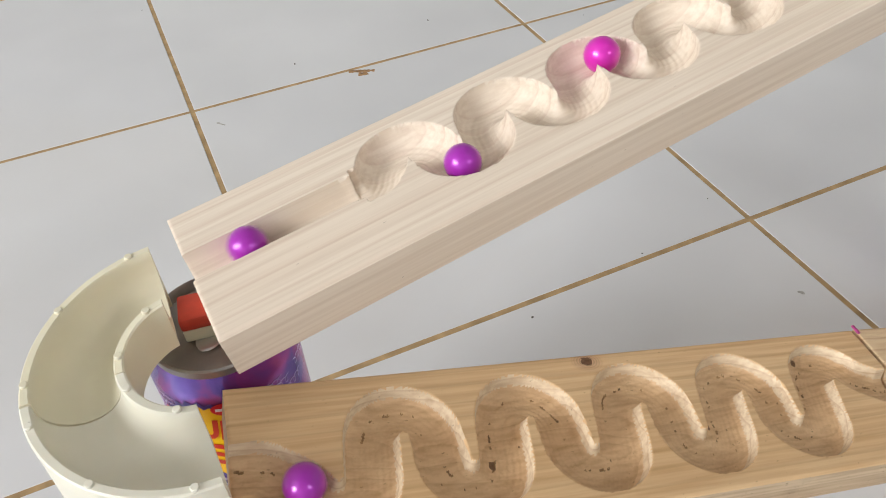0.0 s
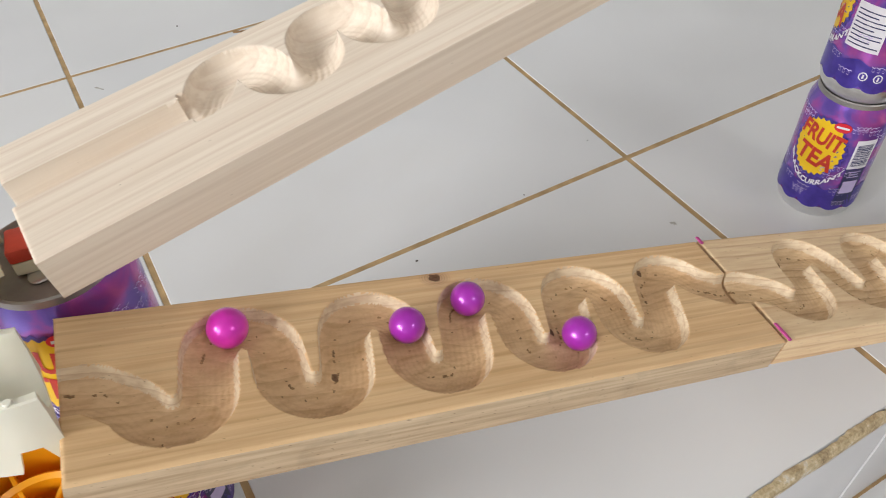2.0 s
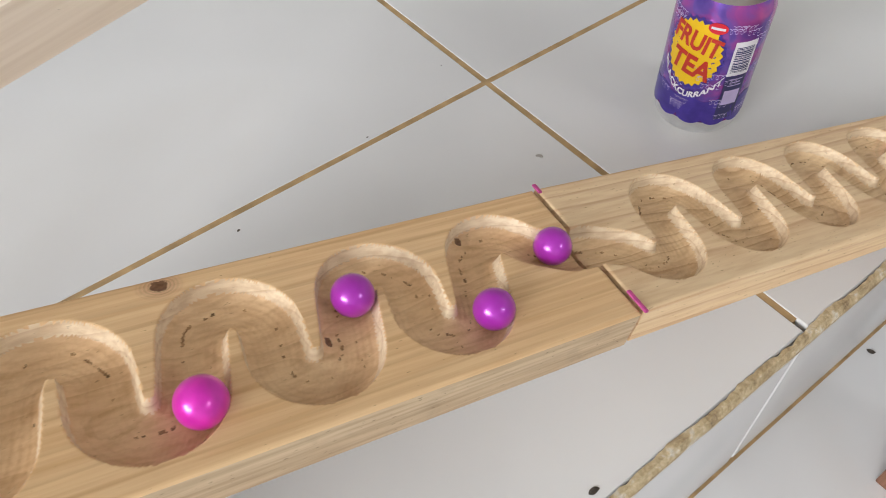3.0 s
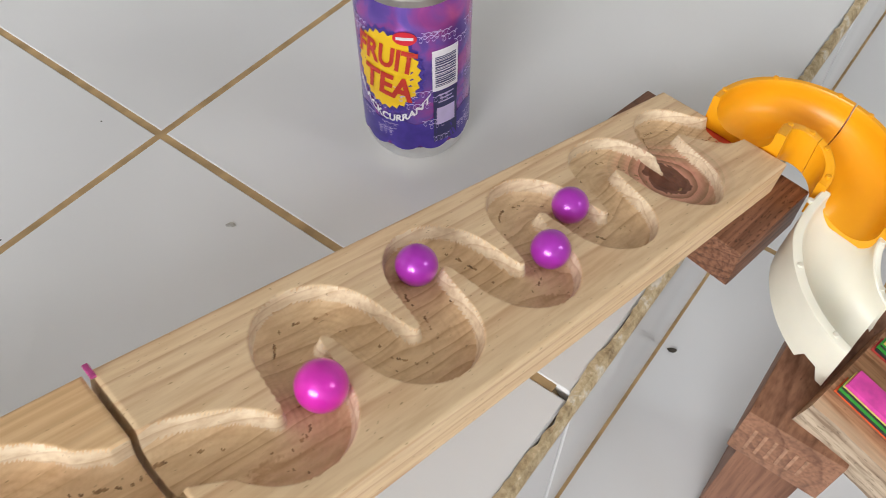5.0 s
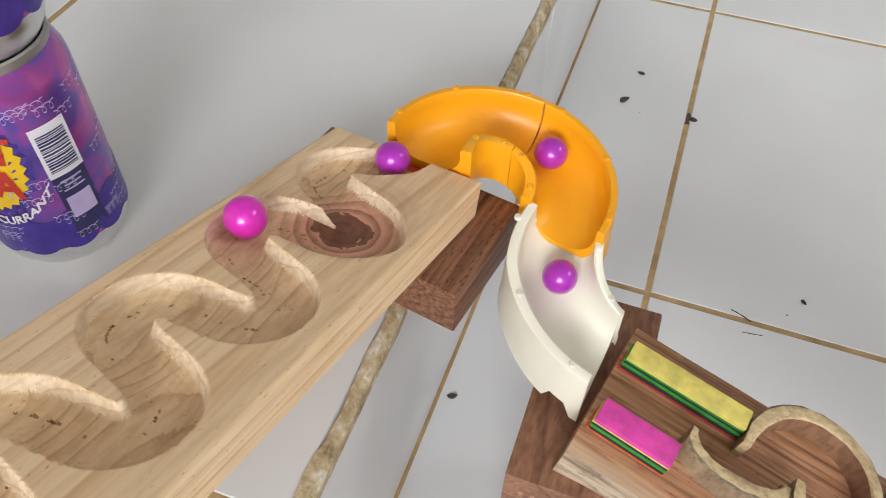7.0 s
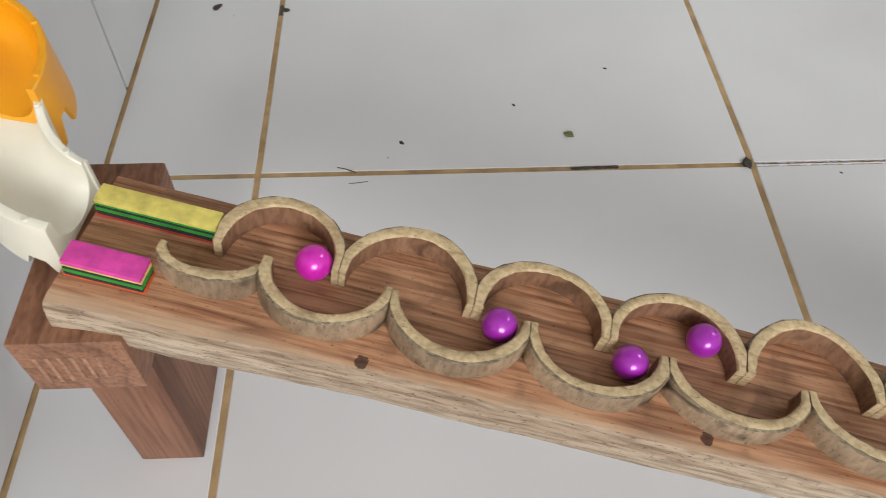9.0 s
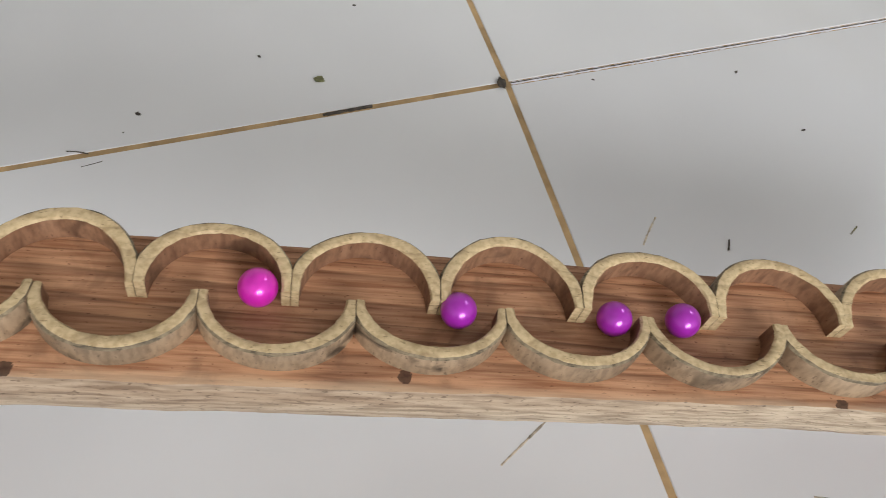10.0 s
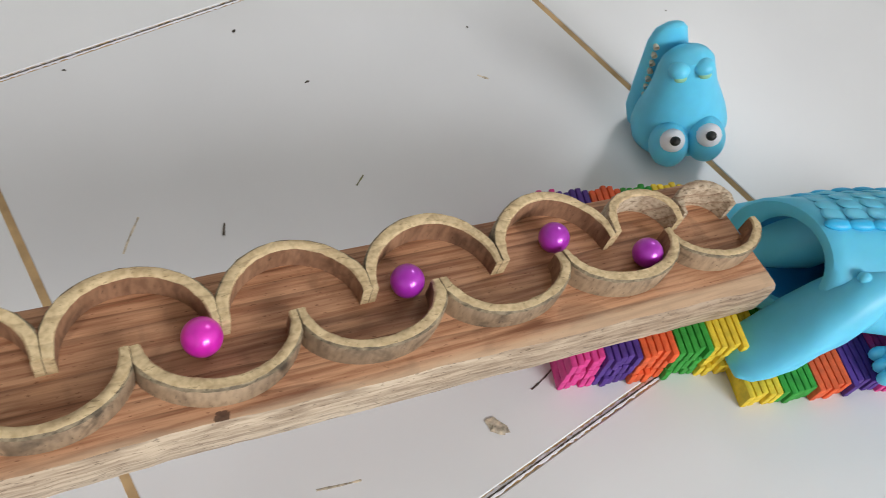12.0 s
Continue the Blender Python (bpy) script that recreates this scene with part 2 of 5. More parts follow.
WALL = plain("off_white_wall_paint", (0.52, 0.505, 0.48), 0.85, 0.04, 6)
CROC = plain("turquoise_rubber", (0.13, 0.62, 0.87), 0.42, 0.06, 30, dent=0.04, sub=0.25)
# body rubber coloured much darker, to stand in for the hollow's inner shade
CROC_IN = plain("shaded_blue_rubber_hollow", (0.012, 0.22, 0.55), 0.5, 0.08, 30)
CROC_DARK = plain("bright_blue_rubber", (0.03, 0.47, 0.82), 0.42, 0.08, 30)
CROC_TOOTH = plain("yellowed_white_rubber", (0.78, 0.70, 0.55), 0.5, 0.08)
GREENISH = plain("lime_rubber_stain", (0.30, 0.62, 0.38), 0.5, 0.15)
THREAD = plain("pink_thread", (0.62, 0.09, 0.32), 0.9, 0.2, 300)


def can_paint():
    """Purple and magenta printed foil with soft blotches, the pinks brightened to imitate glare."""
    m, nodes, links, b = material("purple_printed_foil")
    v = coords(nodes, links, (1, 1, 1))
    n = node(nodes, "TexNoise", Scale=42.0, Detail=4.0, Distortion=1.2)
    links.new(v, n.inputs["Vector"])
    r = ramp(nodes, [(0.30, (0.085, 0.05, 0.36)), (0.46, (0.19, 0.095, 0.48)), (0.58, (0.42, 0.08, 0.42)), (0.72, (0.62, 0.13, 0.44))])
    links.new(n.outputs[0], r.inputs[0]), links.new(r.outputs[0], b.inputs["Base Color"])
    b.inputs["Metallic"].default_value, b.inputs["Roughness"].default_value = 0.55, 0.27
    b.inputs["Coat Weight"].default_value = 0.3
    return m


def pearl(name, colour):
    m, nodes, links, b = material(name)
    n = node(nodes, "TexNoise", Scale=260.0, Detail=3.0)
    links.new(coords(nodes, links, (1, 1, 1)), n.inputs["Vector"])
    r = ramp(nodes, [(0.3, tuple(0.86 * c for c in colour)), (0.7, colour)])
    links.new(n.outputs[0], r.inputs[0]), links.new(r.outputs[0], b.inputs["Base Color"])
    b.inputs["Metallic"].default_value, b.inputs["Roughness"].default_value = 0.25, 0.28
    b.inputs["Coat Weight"].default_value, b.inputs["Coat Roughness"].default_value = 0.7, 0.12
    return m


def tile_glaze():
    """White glazed floor tile, faintly uneven, with smears and a little dust."""
    m, nodes, links, b = material("white_glazed_tile")
    g = nodes.new("ShaderNodeNewGeometry")
    big = node(nodes, "TexNoise", Scale=5.0, Detail=2.0)
    links.new(g.outputs["Position"], big.inputs["Vector"])
    info = nodes.new("ShaderNodeObjectInfo")
    r = ramp(nodes, [(0.3, (0.742, 0.743, 0.746)), (0.7, (0.825, 0.826, 0.828))])
    links.new(big.outputs[0], r.inputs[0])
    t = ramp(nodes, [(0.0, (0.96, 0.96, 0.97)), (1.0, (1, 1, 1))])
    links.new(info.outputs["Random"], t.inputs[0])
    c = mix(nodes, links, 1.0, r.outputs[0], t.outputs[0], "MULTIPLY")
    smear = node(nodes, "TexNoise", Scale=2.3, Detail=4.0, Distortion=0.6)
    links.new(g.outputs["Position"], smear.inputs["Vector"])
    s1 = ramp(nodes, [(0.52, (0, 0, 0)), (0.72, (0.35,) * 3)])
    links.new(smear.outputs[0], s1.inputs[0])
    c = mix(nodes, links, s1.outputs[0], c, (0.66, 0.62, 0.57))
    links.new(c, b.inputs["Base Color"])
    rr = ramp(nodes, [(0.2, (0.19,) * 3), (0.8, (0.27,) * 3)])
    links.new(big.outputs[0], rr.inputs[0]), links.new(rr.outputs[0], b.inputs["Roughness"])
    bump(nodes, links, b, big.outputs[0], 0.05, 0.002)
    return m


def mortar():
    """Crumbling mortar: white, beige and brown grains over dark dirt."""
    m, nodes, links, b = material("chipped_dirty_mortar")
    v = coords(nodes, links, (1, 1, 1))
    n1, n2 = node(nodes, "TexNoise", Scale=75.0, Detail=5.0, Roughness=0.7), node(nodes, "TexVoronoi", Scale=480.0)
    links.new(v, n1.inputs["Vector"]), links.new(v, n2.inputs["Vector"])
    r = ramp(nodes, [(0.30, (0.10, 0.08, 0.06)), (0.37, (0.34, 0.25, 0.15)), (0.46, (0.55, 0.43, 0.26)), (0.56, (0.70, 0.58, 0.38)), (0.64, (0.82, 0.78, 0.70))])
    links.new(n1.outputs[0], r.inputs[0])
    grain = ramp(nodes, [(0.0, (0.62, 0.58, 0.52)), (1.0, (1, 1, 1))])
    links.new(n2.outputs["Color"], grain.inputs[0])
    links.new(mix(nodes, links, 0.8, r.outputs[0], grain.outputs[0], "MULTIPLY"), b.inputs["Base Color"])
    b.inputs["Roughness"].default_value = 0.95
    bump(nodes, links, b, n1.outputs[0], 0.9, 0.001)
    return m


CAN_PAINT, TILE, GROUT_EDGE = can_paint(), tile_glaze(), mortar()
PURPLE, PINK = pearl("purple_pearl", (0.50, 0.030, 0.56)), pearl("hot_pink_pearl", (0.88, 0.028, 0.60))
STICK_COLOURS = {k: plain("dyed_wood_" + k, c, 0.7, 0.12, 160, dent=0.3) for k, c in (("pink", (0.72, 0.05, 0.28)), ("purple", (0.085, 0.03, 0.25)), ("orange", (0.80, 0.12, 0.03)), ("green", (0.03, 0.32, 0.035)), ("yellow", (0.80, 0.58, 0.035)), ("magenta", (0.80, 0.07, 0.42)), ("lemon", (0.78, 0.66, 0.16)), ("red", (0.55, 0.06, 0.05)), ("black", (0.03, 0.03, 0.03)))}

# ---- building helpers ----


def part(name, bm, mat, parent=None, label="", smooth=True):
    """Links a bmesh as one mesh object under a thing or part."""
    me = bpy.data.meshes.new(name)
    bm.normal_update()
    bm.to_mesh(me)
    bm.free()
    for m in mat if isinstance(mat, (list, tuple)) else (mat,):
        me.materials.append(m)
    if smooth:
        me.polygons.foreach_set("use_smooth", [True] * len(me.polygons))
        me.set_sharp_from_angle(angle=radians(38))
    ob = new(name, me)
    if parent:
        ob.parent = parent
    return tagged(ob, label)


def thing(name, m, label, category, group="", kind=""):
    e = new(name)
    e.empty_display_size = 0.02
    e.matrix_world = m
    return tagged(e, label, category, group, kind)


def box(x0, x1, y0, y1, z0, z1, bevel=0.0, bm=None, seg=2):
    bm = bm or bmesh.new()
    made = bmesh.ops.create_cube(bm, size=1.0)["verts"]
    for v in made:
        v.co = Vector((x0 + (v.co.x + 0.5) * (x1 - x0), y0 + (v.co.y + 0.5) * (y1 - y0), z0 + (v.co.z + 0.5) * (z1 - z0)))
    if bevel:
        edges = list({e for v in made for e in v.link_edges})
        bmesh.ops.bevel(bm, geom=edges, offset=bevel, segments=seg, affect="EDGES", profile=0.6)
    return bm


def lathe(profile, steps=48, bm=None):
    """A turned shape from (radius, height) pairs."""
    bm = bm or bmesh.new()
    rows = []
    for r, z in profile:
        rows.append([bm.verts.new((r * math.cos(2 * math.pi * i / steps), r * math.sin(2 * math.pi * i / steps), z)) for i in range(steps)] if r > 1e-6 else [bm.verts.new((0, 0, z))])
    for a, b in zip(rows, rows[1:]):
        for i in range(steps):
            j = (i + 1) % steps
            if len(a) == 1 and len(b) > 1:
                bm.faces.new((a[0], b[j], b[i]))
            elif len(b) == 1 and len(a) > 1:
                bm.faces.new((a[i], a[j], b[0]))
            elif len(a) > 1:
                bm.faces.new((a[i], a[j], b[j], b[i]))
    bmesh.ops.recalc_face_normals(bm, faces=bm.faces)
    return bm


def ellipsoid(bm, at, size, turn=(0, 0, 0), seg=20):
    m = Matrix.Translation(at) @ Euler([radians(a) for a in turn]).to_matrix().to_4x4() @ Matrix.Diagonal((*size, 1))
    bmesh.ops.create_uvsphere(bm, u_segments=seg, v_segments=max(8, seg // 2), radius=1.0, matrix=m)
    return bm


# ---- the marbles' line ----
BALL_R = 0.0083


def axes(origin, angle, slope):
    """A plank's origin, its way along, its way across and its normal."""
    a = np.radians(angle)
    u = np.array([np.cos(a), np.sin(a), slope]) / np.sqrt(1 + slope * slope)
    v = np.array([-np.sin(a), np.cos(a), 0.0])
    return np.array(origin, float), u, v, np.cross(u, v)


A1 = axes((-0.440, -0.090, 0.247), 4.0, 0.14)
A2 = axes((-0.4397, -0.1547, 0.2130), -8.36, -0.2523)
A3 = axes((-0.1415, -0.1981, 0.1368), -8.36, -0.28)
A4 = axes((0.058, -0.377, 0.0018), -102.9, -0.152)
WIDE, LONG1, LONG2, LONG3, LONG4 = 0.0735, 0.62, 0.3085, 0.3115, 0.757
STEP, EDGE, SWING, LEAN = 0.176, -0.291, 0.12, 0.0025


def wave(tops, lows, y_top, y_low, radius, before, after):
    """The middle of a winding channel: half-circle bends joined by straight flanks."""
    pts = list(before)
    bends = sorted([(s, 1) for s in tops] + [(s, -1) for s in lows])
    for s, side in bends:
        y, steps = (y_top - radius) if side > 0 else (y_low + radius), 9
        for i in range(steps):
            a = math.pi * (0.94 - 0.88 * i / (steps - 1))
            pts.append((s + radius * math.cos(a), y + side * radius * math.sin(a)))
    return resample(pts + list(after), 0.0012)


def resample(pts, step):
    p = np.array(pts, float)
    d = np.r_[0, np.cumsum(np.linalg.norm(np.diff(p, axis=0), axis=1))]
    n = max(2, int(d[-1] / step))
    q = np.stack([np.interp(np.linspace(0, d[-1], n), d, c) for c in p.T], 1)
    for _ in range(6):
        q[1:-1] = 0.25 * q[:-2] + 0.5 * q[1:-1] + 0.25 * q[2:]
    return q


LINE1 = wave([0.0955 + 0.0465 * k for k in range(11)], [0.1180 + 0.0465 * k for k in range(11)], -0.0190, -0.0465, 0.0112, [(-0.004, -0.0325), (0.03, -0.0325), (0.068, -0.0325), (0.078, -0.034)], [(0.60, -0.03), (0.63, -0.03)])
LINE2 = wave([0.0635 + 0.0527 * k for k in range(5)], [0.0360 + 0.0517 * k for k in range(5)], -0.0175, -0.0562, 0.0126, [(-0.004, -0.0355), (0.010, -0.0355)], [(0.300, -0.0365), (0.316, -0.0365)])
LINE3 = wave([0.0600 + 0.0552 * k for k in range(5)], [0.0325 + 0.0545 * k for k in range(5)], -0.0168, -0.0550, 0.0126, [(-0.006, -0.0365), (0.004, -0.0365)], [(0.303, -0.0375), (0.318, -0.0395)])
LOW_CUSP = [0.139 + 0.0592 * k + 0.0004 * k * k for k in range(-1, 10)]
HIGH_CUSP = [0.1144 + 0.0583 * k + 0.0004 * k * k for k in range(-1, 10)]
LOW_CUSP[0] = 0.0835
# the marble is thrown from side to side by the cusps of the half rings
weave = [(c, 0.0515) for c in LOW_CUSP[1:9]] + [(c, 0.0385) for c in HIGH_CUSP[1:10]]
weave += [(0.099, 0.0505), (0.124, 0.0413), (0.160, 0.0400), (0.183, 0.0405), (0.191, 0.0540), (0.216, 0.0500), (0.240, 0.0380), (0.2746, 0.0610), (0.298, 0.0445), (0.3355, 0.0467), (0.364, 0.0430), (0.3976, 0.0460), (0.428, 0.0500), (0.463, 0.0460), (0.4925, 0.0480), (0.5345, 0.0386), (0.562, 0.0500), (0.6115, 0.0300), (0.640, 0.0560), (0.685, 0.0340)]
LINE4 = resample([(-0.008, 0.040), (0.03, 0.045), (0.06, 0.048)] + sorted(weave) + [(0.722, 0.042), (0.745, 0.037)], 0.0015)
BEND_R = 0.0347
BEND1 = ((-0.449, -0.157), 90.0, 270.0, 0.2305, 0.2160)
BEND2 = ((0.1545, -0.3195), 81.6, -98.4, 0.0455, 0.0260)
BEND3 = ((0.1445, -0.388), 81.6, 171.6, 0.0225, -0.0005)
DEPTH1, DEPTH2 = 0.0108, 0.0078


def lay(axs, line, height):
    o, u, v, n = axs
    return o + line[:, :1] * u + line[:, 1:] * v + height * n


def bend_line(bend, radius=BEND_R, rise=0.0):
    (cx, cy), a0, a1, z0, z1 = bend
    t = np.linspace(0, 1, 60)
    a = np.radians(a0 + (a1 - a0) * t)
    return np.stack([cx + radius * np.cos(a), cy + radius * np.sin(a), z0 + (z1 - z0) * t + rise], 1)


RUN = np.concatenate([lay(A1, LINE1[::-1], BALL_R - DEPTH1), bend_line(BEND1, rise=BALL_R), lay(A2, LINE2, BALL_R - DEPTH2), lay(A3, LINE3, BALL_R - DEPTH2), bend_line(BEND2, rise=BALL_R), bend_line(BEND3, rise=BALL_R), lay(A4, LINE4, BALL_R)])
for _ in range(3):
    RUN[1:-1] = 0.25 * RUN[:-2] + 0.5 * RUN[1:-1] + 0.25 * RUN[2:]
RUN_D = np.r_[0, np.cumsum(np.linalg.norm(np.diff(RUN, axis=0), axis=1))]
# the marbles run wide in the bends of the two honey-coloured planks and lean on the downhill wall
first = len(LINE1) + 60
for (_, down, across, _), line in ((A2, LINE2), (A3, LINE3)):
    RUN[first : first + len(line)] += SWING * (line[:, 1:] - line[:, 1].mean()) * across + LEAN * down
    first += len(line)
# ---- end of the marbles' line ----


def on(axs):
    o, u, v, n = axs
    return Matrix(((u[0], v[0], n[0], o[0]), (u[1], v[1], n[1], o[1]), (u[2], v[2], n[2], o[2]), (0, 0, 0, 1)))


# ---- the room ----


def room():
    g = tagged(part("ground_slab", box(-6.2, 3.2, EDGE + 0.012, 3.0, -STEP - 0.2, -0.0006), GROUT, smooth=False), kind="structure")
    g.name = "floor_upper_bed"
    g = part("floor_lower_bed", box(-6.2, 3.2, -4.2, EDGE + 0.012, -STEP - 0.2, -STEP - 0.0006), GROUT, smooth=False)
    tagged(g, kind="structure")
    for name, b in (("wall_east", (3.2, 3.4, -4.2, 3.0, -0.4, 4.4)), ("wall_north", (-6.2, 3.4, 3.0, 3.2, -0.4, 4.4)), ("ceiling", (-6.4, 3.4, -4.4, 3.2, 4.4, 4.6))):
        tagged(part(name, box(*b), WALL, smooth=False), kind="structure")
    bm = box(-6.4, -6.2, -4.4, 3.2, -0.4, 1.6)
    for b in ((-6.4, -6.2, -4.4, 3.2, 4.2, 4.4), (-6.4, -6.2, -4.4, -3.2, 1.6, 4.2), (-6.4, -6.2, 0.5, 3.2, 1.6, 4.2)):
        box(*b, bm=bm)
    tagged(part("wall_west", bm, WALL, smooth=False), kind="structure")
    bm = box(-6.2, 0.6, -4.4, -4.2, -0.4, 4.4)
    box(1.9, 3.4, -4.4, -4.2, -0.4, 4.4, bm=bm), box(0.6, 1.9, -4.4, -4.2, 3.4, 4.4, bm=bm), box(0.6, 1.9, -4.4, -4.2, -0.4, 2.4, bm=bm)
    tagged(part("wall_south", bm, WALL, smooth=False), kind="structure")


room()

# ---- planks with carved channels ----


def carved(name, line, half, depth, long, thick, mats, parent, rounded, side=None):
    """A plank whose top is cut by a winding channel; its own corner is at the origin, its top at z = 0."""
    nx, ny = int(long / 0.0005), int(WIDE / 0.0005)
    xs, ys = np.linspace(0, long, nx + 1), np.linspace(-WIDE, 0, ny + 1)
    gx, gy = np.meshgrid(xs, ys, indexing="ij")
    p = np.stack([gx.ravel(), gy.ravel()], 1)
    near, along, left = np.full(len(p), 9.0), np.zeros(len(p)), np.zeros(len(p), bool)
    way = np.gradient(line, axis=0)
    for i in range(0, len(line), 40):
        seg = line[max(0, i - 1) : i + 40]
        lo, hi = seg[:, 0].min() - 0.02, seg[:, 0].max() + 0.02
        pick = np.nonzero((p[:, 0] > lo) & (p[:, 0] < hi))[0]
        if len(pick):
            d = np.sqrt(((p[pick, None, :] - seg[None]) ** 2).sum(-1))
            best, d = d.argmin(1), d.min(1)
            closer = d < near[pick]
            pick, best = pick[closer], best[closer]
            near[pick], along[pick] = d[closer], (max(0, i - 1) + best) * 0.0012
            off, tangent = p[pick] - seg[best], way[max(0, i - 1) + best]
            left[pick] = tangent[:, 0] * off[:, 1] - tangent[:, 1] * off[:, 0] > 0
    wide = half(p[:, 0]) if callable(half) else half
    if rounded:
        z = -depth * np.sqrt(np.clip(1 - (near / wide) ** 2, 0, 1))
    else:
        t, inner = np.clip((wide - near) / 0.0016, 0, 1), np.clip(near / (wide - 0.0016), 0, 1)
        z = -depth * np.where(t < 1, 0.74 * t ** 0.8, 0.74 + 0.26 * (1 - inner ** 2.3))
    if not rounded:
        z -= np.where(near < wide - 0.0026, 0.00010 * (1 + np.sin(near * 2700 + 0.8 * np.sin(p[:, 0] * 90))), 0)
    else:
        # fine terraces left by the cutter along the groove
        z -= np.where(near < 0.85 * wide, 0.00014 * np.sin(near * 2600 + np.sin(p[:, 0] * 60)), 0)
    rnd = np.random.RandomState(5)
    rough = np.where(z < -0.001, rnd.normal(0, 0.00003 if rounded else np.where(z > -0.6 * depth, 0.00011, 0.00006), len(z)), 0)
    z += rough
    # torn flecks along the grain, and the cutter's slanting hatch on the floor
    fleck = np.sin(p[:, 0] * 800 + 2.5 * np.sin(p[:, 1] * 520) + 1.7 * np.sin(p[:, 0] * 140)) * np.sin(p[:, 1] * 2100 + 3 * np.sin(p[:, 0] * 190))
    tick = (fleck > 0.972) & (near < 0.86 * wide) & (np.sin(p[:, 0] * 97 + p[:, 1] * 260) > -0.2) & (not rounded)
    seam = np.sin(along * 900 + 2 * np.sin(along * 260)) + 0.8 * np.sin(along * 2300) + 0.9 * np.sin(along * 150)
    tick |= (np.abs(near - 0.30 * wide - 0.0006 * np.sin(along * 420)) < 0.00030) & left & (seam > 0.75) & (not rounded)
    if not rounded:
        hatch = np.sin((0.82 * p[:, 0] - 0.57 * p[:, 1]) * 3900 + 1.5 * np.sin(p[:, 1] * 300)) * np.clip(np.sin(p[:, 0] * 110 + 2 * np.sin(p[:, 1] * 130)) + 0.4, 0, 1)
        z += np.where(near < wide - 0.003, 0.00005 * hatch, 0)
    z -= np.where(tick, 0.0003, 0)
    rim = np.minimum.reduce([p[:, 1] + WIDE, -p[:, 1], p[:, 0] + 0.0004, long - p[:, 0] + 0.0004])
    z -= 0.0010 * np.clip(1 - rim / 0.0017, 0, 1) ** 2
    verts = np.c_[p, z]
    idx = np.arange((nx + 1) * (ny + 1)).reshape(nx + 1, ny + 1)
    quads = np.stack([idx[:-1, :-1], idx[1:, :-1], idx[1:, 1:], idx[:-1, 1:]], -1).reshape(-1, 4)
    hollow = near[quads].mean(1) < (np.broadcast_to(wide, near.shape)[quads].mean(1))
    deep = near[quads].mean(1) < (np.broadcast_to(wide, near.shape)[quads].mean(1)) - 0.0015
    slot = np.where(tick[quads].sum(1) >= 2, 2, np.where(deep, 1, 0)) if len(mats) > 1 else np.zeros(len(quads), int)

    def piece(label, pts, faces, slots, used, smooth_count):
        me = bpy.data.meshes.new(label)
        me.from_pydata(pts, [], faces)
        for m in used:
            me.materials.append(m)
        me.polygons.foreach_set("material_index", slots)
        me.polygons.foreach_set("use_smooth", [True] * smooth_count + [False] * (len(faces) - smooth_count))
        me.update()
        ob = new(label, me)
        ob.parent = parent
        return ob

    def pick(mask):
        keep, back = np.unique(quads[mask], return_inverse=True)
        return verts[keep].tolist(), back.reshape(-1, 4).tolist()

    pts, faces = pick(hollow)
    piece("groove", pts, faces, slot[hollow].tolist(), mats[1:] if len(mats) > 1 else mats, len(faces))
    allv, faces = pick(~hollow)
    smooth = len(faces)

    def skirt(loop):
        k = len(allv)
        for j in loop:
            allv.append(verts[j].tolist())
            allv.append([verts[j][0], verts[j][1], -thick])
        for a in range(len(loop) - 1):
            faces.append([k + 2 * a, k + 2 * a + 1, k + 2 * a + 3, k + 2 * a + 2])

    skirt(idx[:, 0].tolist()[::-1]), skirt(idx[:, -1].tolist()), skirt(idx[0].tolist()), skirt(idx[-1].tolist()[::-1])
    k = len(allv)
    allv += [[0, -WIDE, -thick], [long, -WIDE, -thick], [long, 0, -thick], [0, 0, -thick]]
    faces.append([k + 3, k + 2, k + 1, k])
    return piece("plank", allv, faces, [0] * smooth + [1 if side else 0] * (len(faces) - smooth), mats[:1] + ([side] if side else []), smooth)


def marble_tracks():
    t = thing("marble_track", on(A1), "pale unvarnished pine track with a winding rounded groove", "marble track", "carved tracks")
    carved("plank", LINE1, lambda x: np.where(x < 0.072, 0.0078, 0.0108), DEPTH1, LONG1, 0.020, [PINE_PALE], t, True)
    t = thing("marble_track", on(A2), "honey-coloured pine track with a winding flat groove and small dark knots", "marble track", "carved tracks")
    carved("plank", LINE2, 0.0106, DEPTH2, LONG2, 0.0185, [PINE, PINE_WALL, PINE_CUT, TICK], t, False, PINE_SIDE)
    t = thing("marble_track", on(A3), "honey-coloured pine track with a winding groove and one large brown knot", "marble track", "carved tracks")
    carved("plank", LINE3, lambda x: 0.0107 + 0.0035 * np.exp(-(((x - 0.248) / 0.013) ** 2)), DEPTH2, LONG3, 0.0175, [PINE_KNOT, PINE_WALL, PINE_KNOT_CUT, TICK], t, False)
    for y0, y1 in ((-0.004, 0.0015), (-0.0745, -0.063)):
        bm = box(-0.0012, 0.0006, y0, y1, 0.0002, 0.0012, 0.0004)
        th = thing("thread", on(A3), "short end of pink thread tied round the joint between two tracks", "thread", "thread ends")
        part("strand", bm, THREAD, th)


marble_tracks()

# ---- moulded track pieces ----


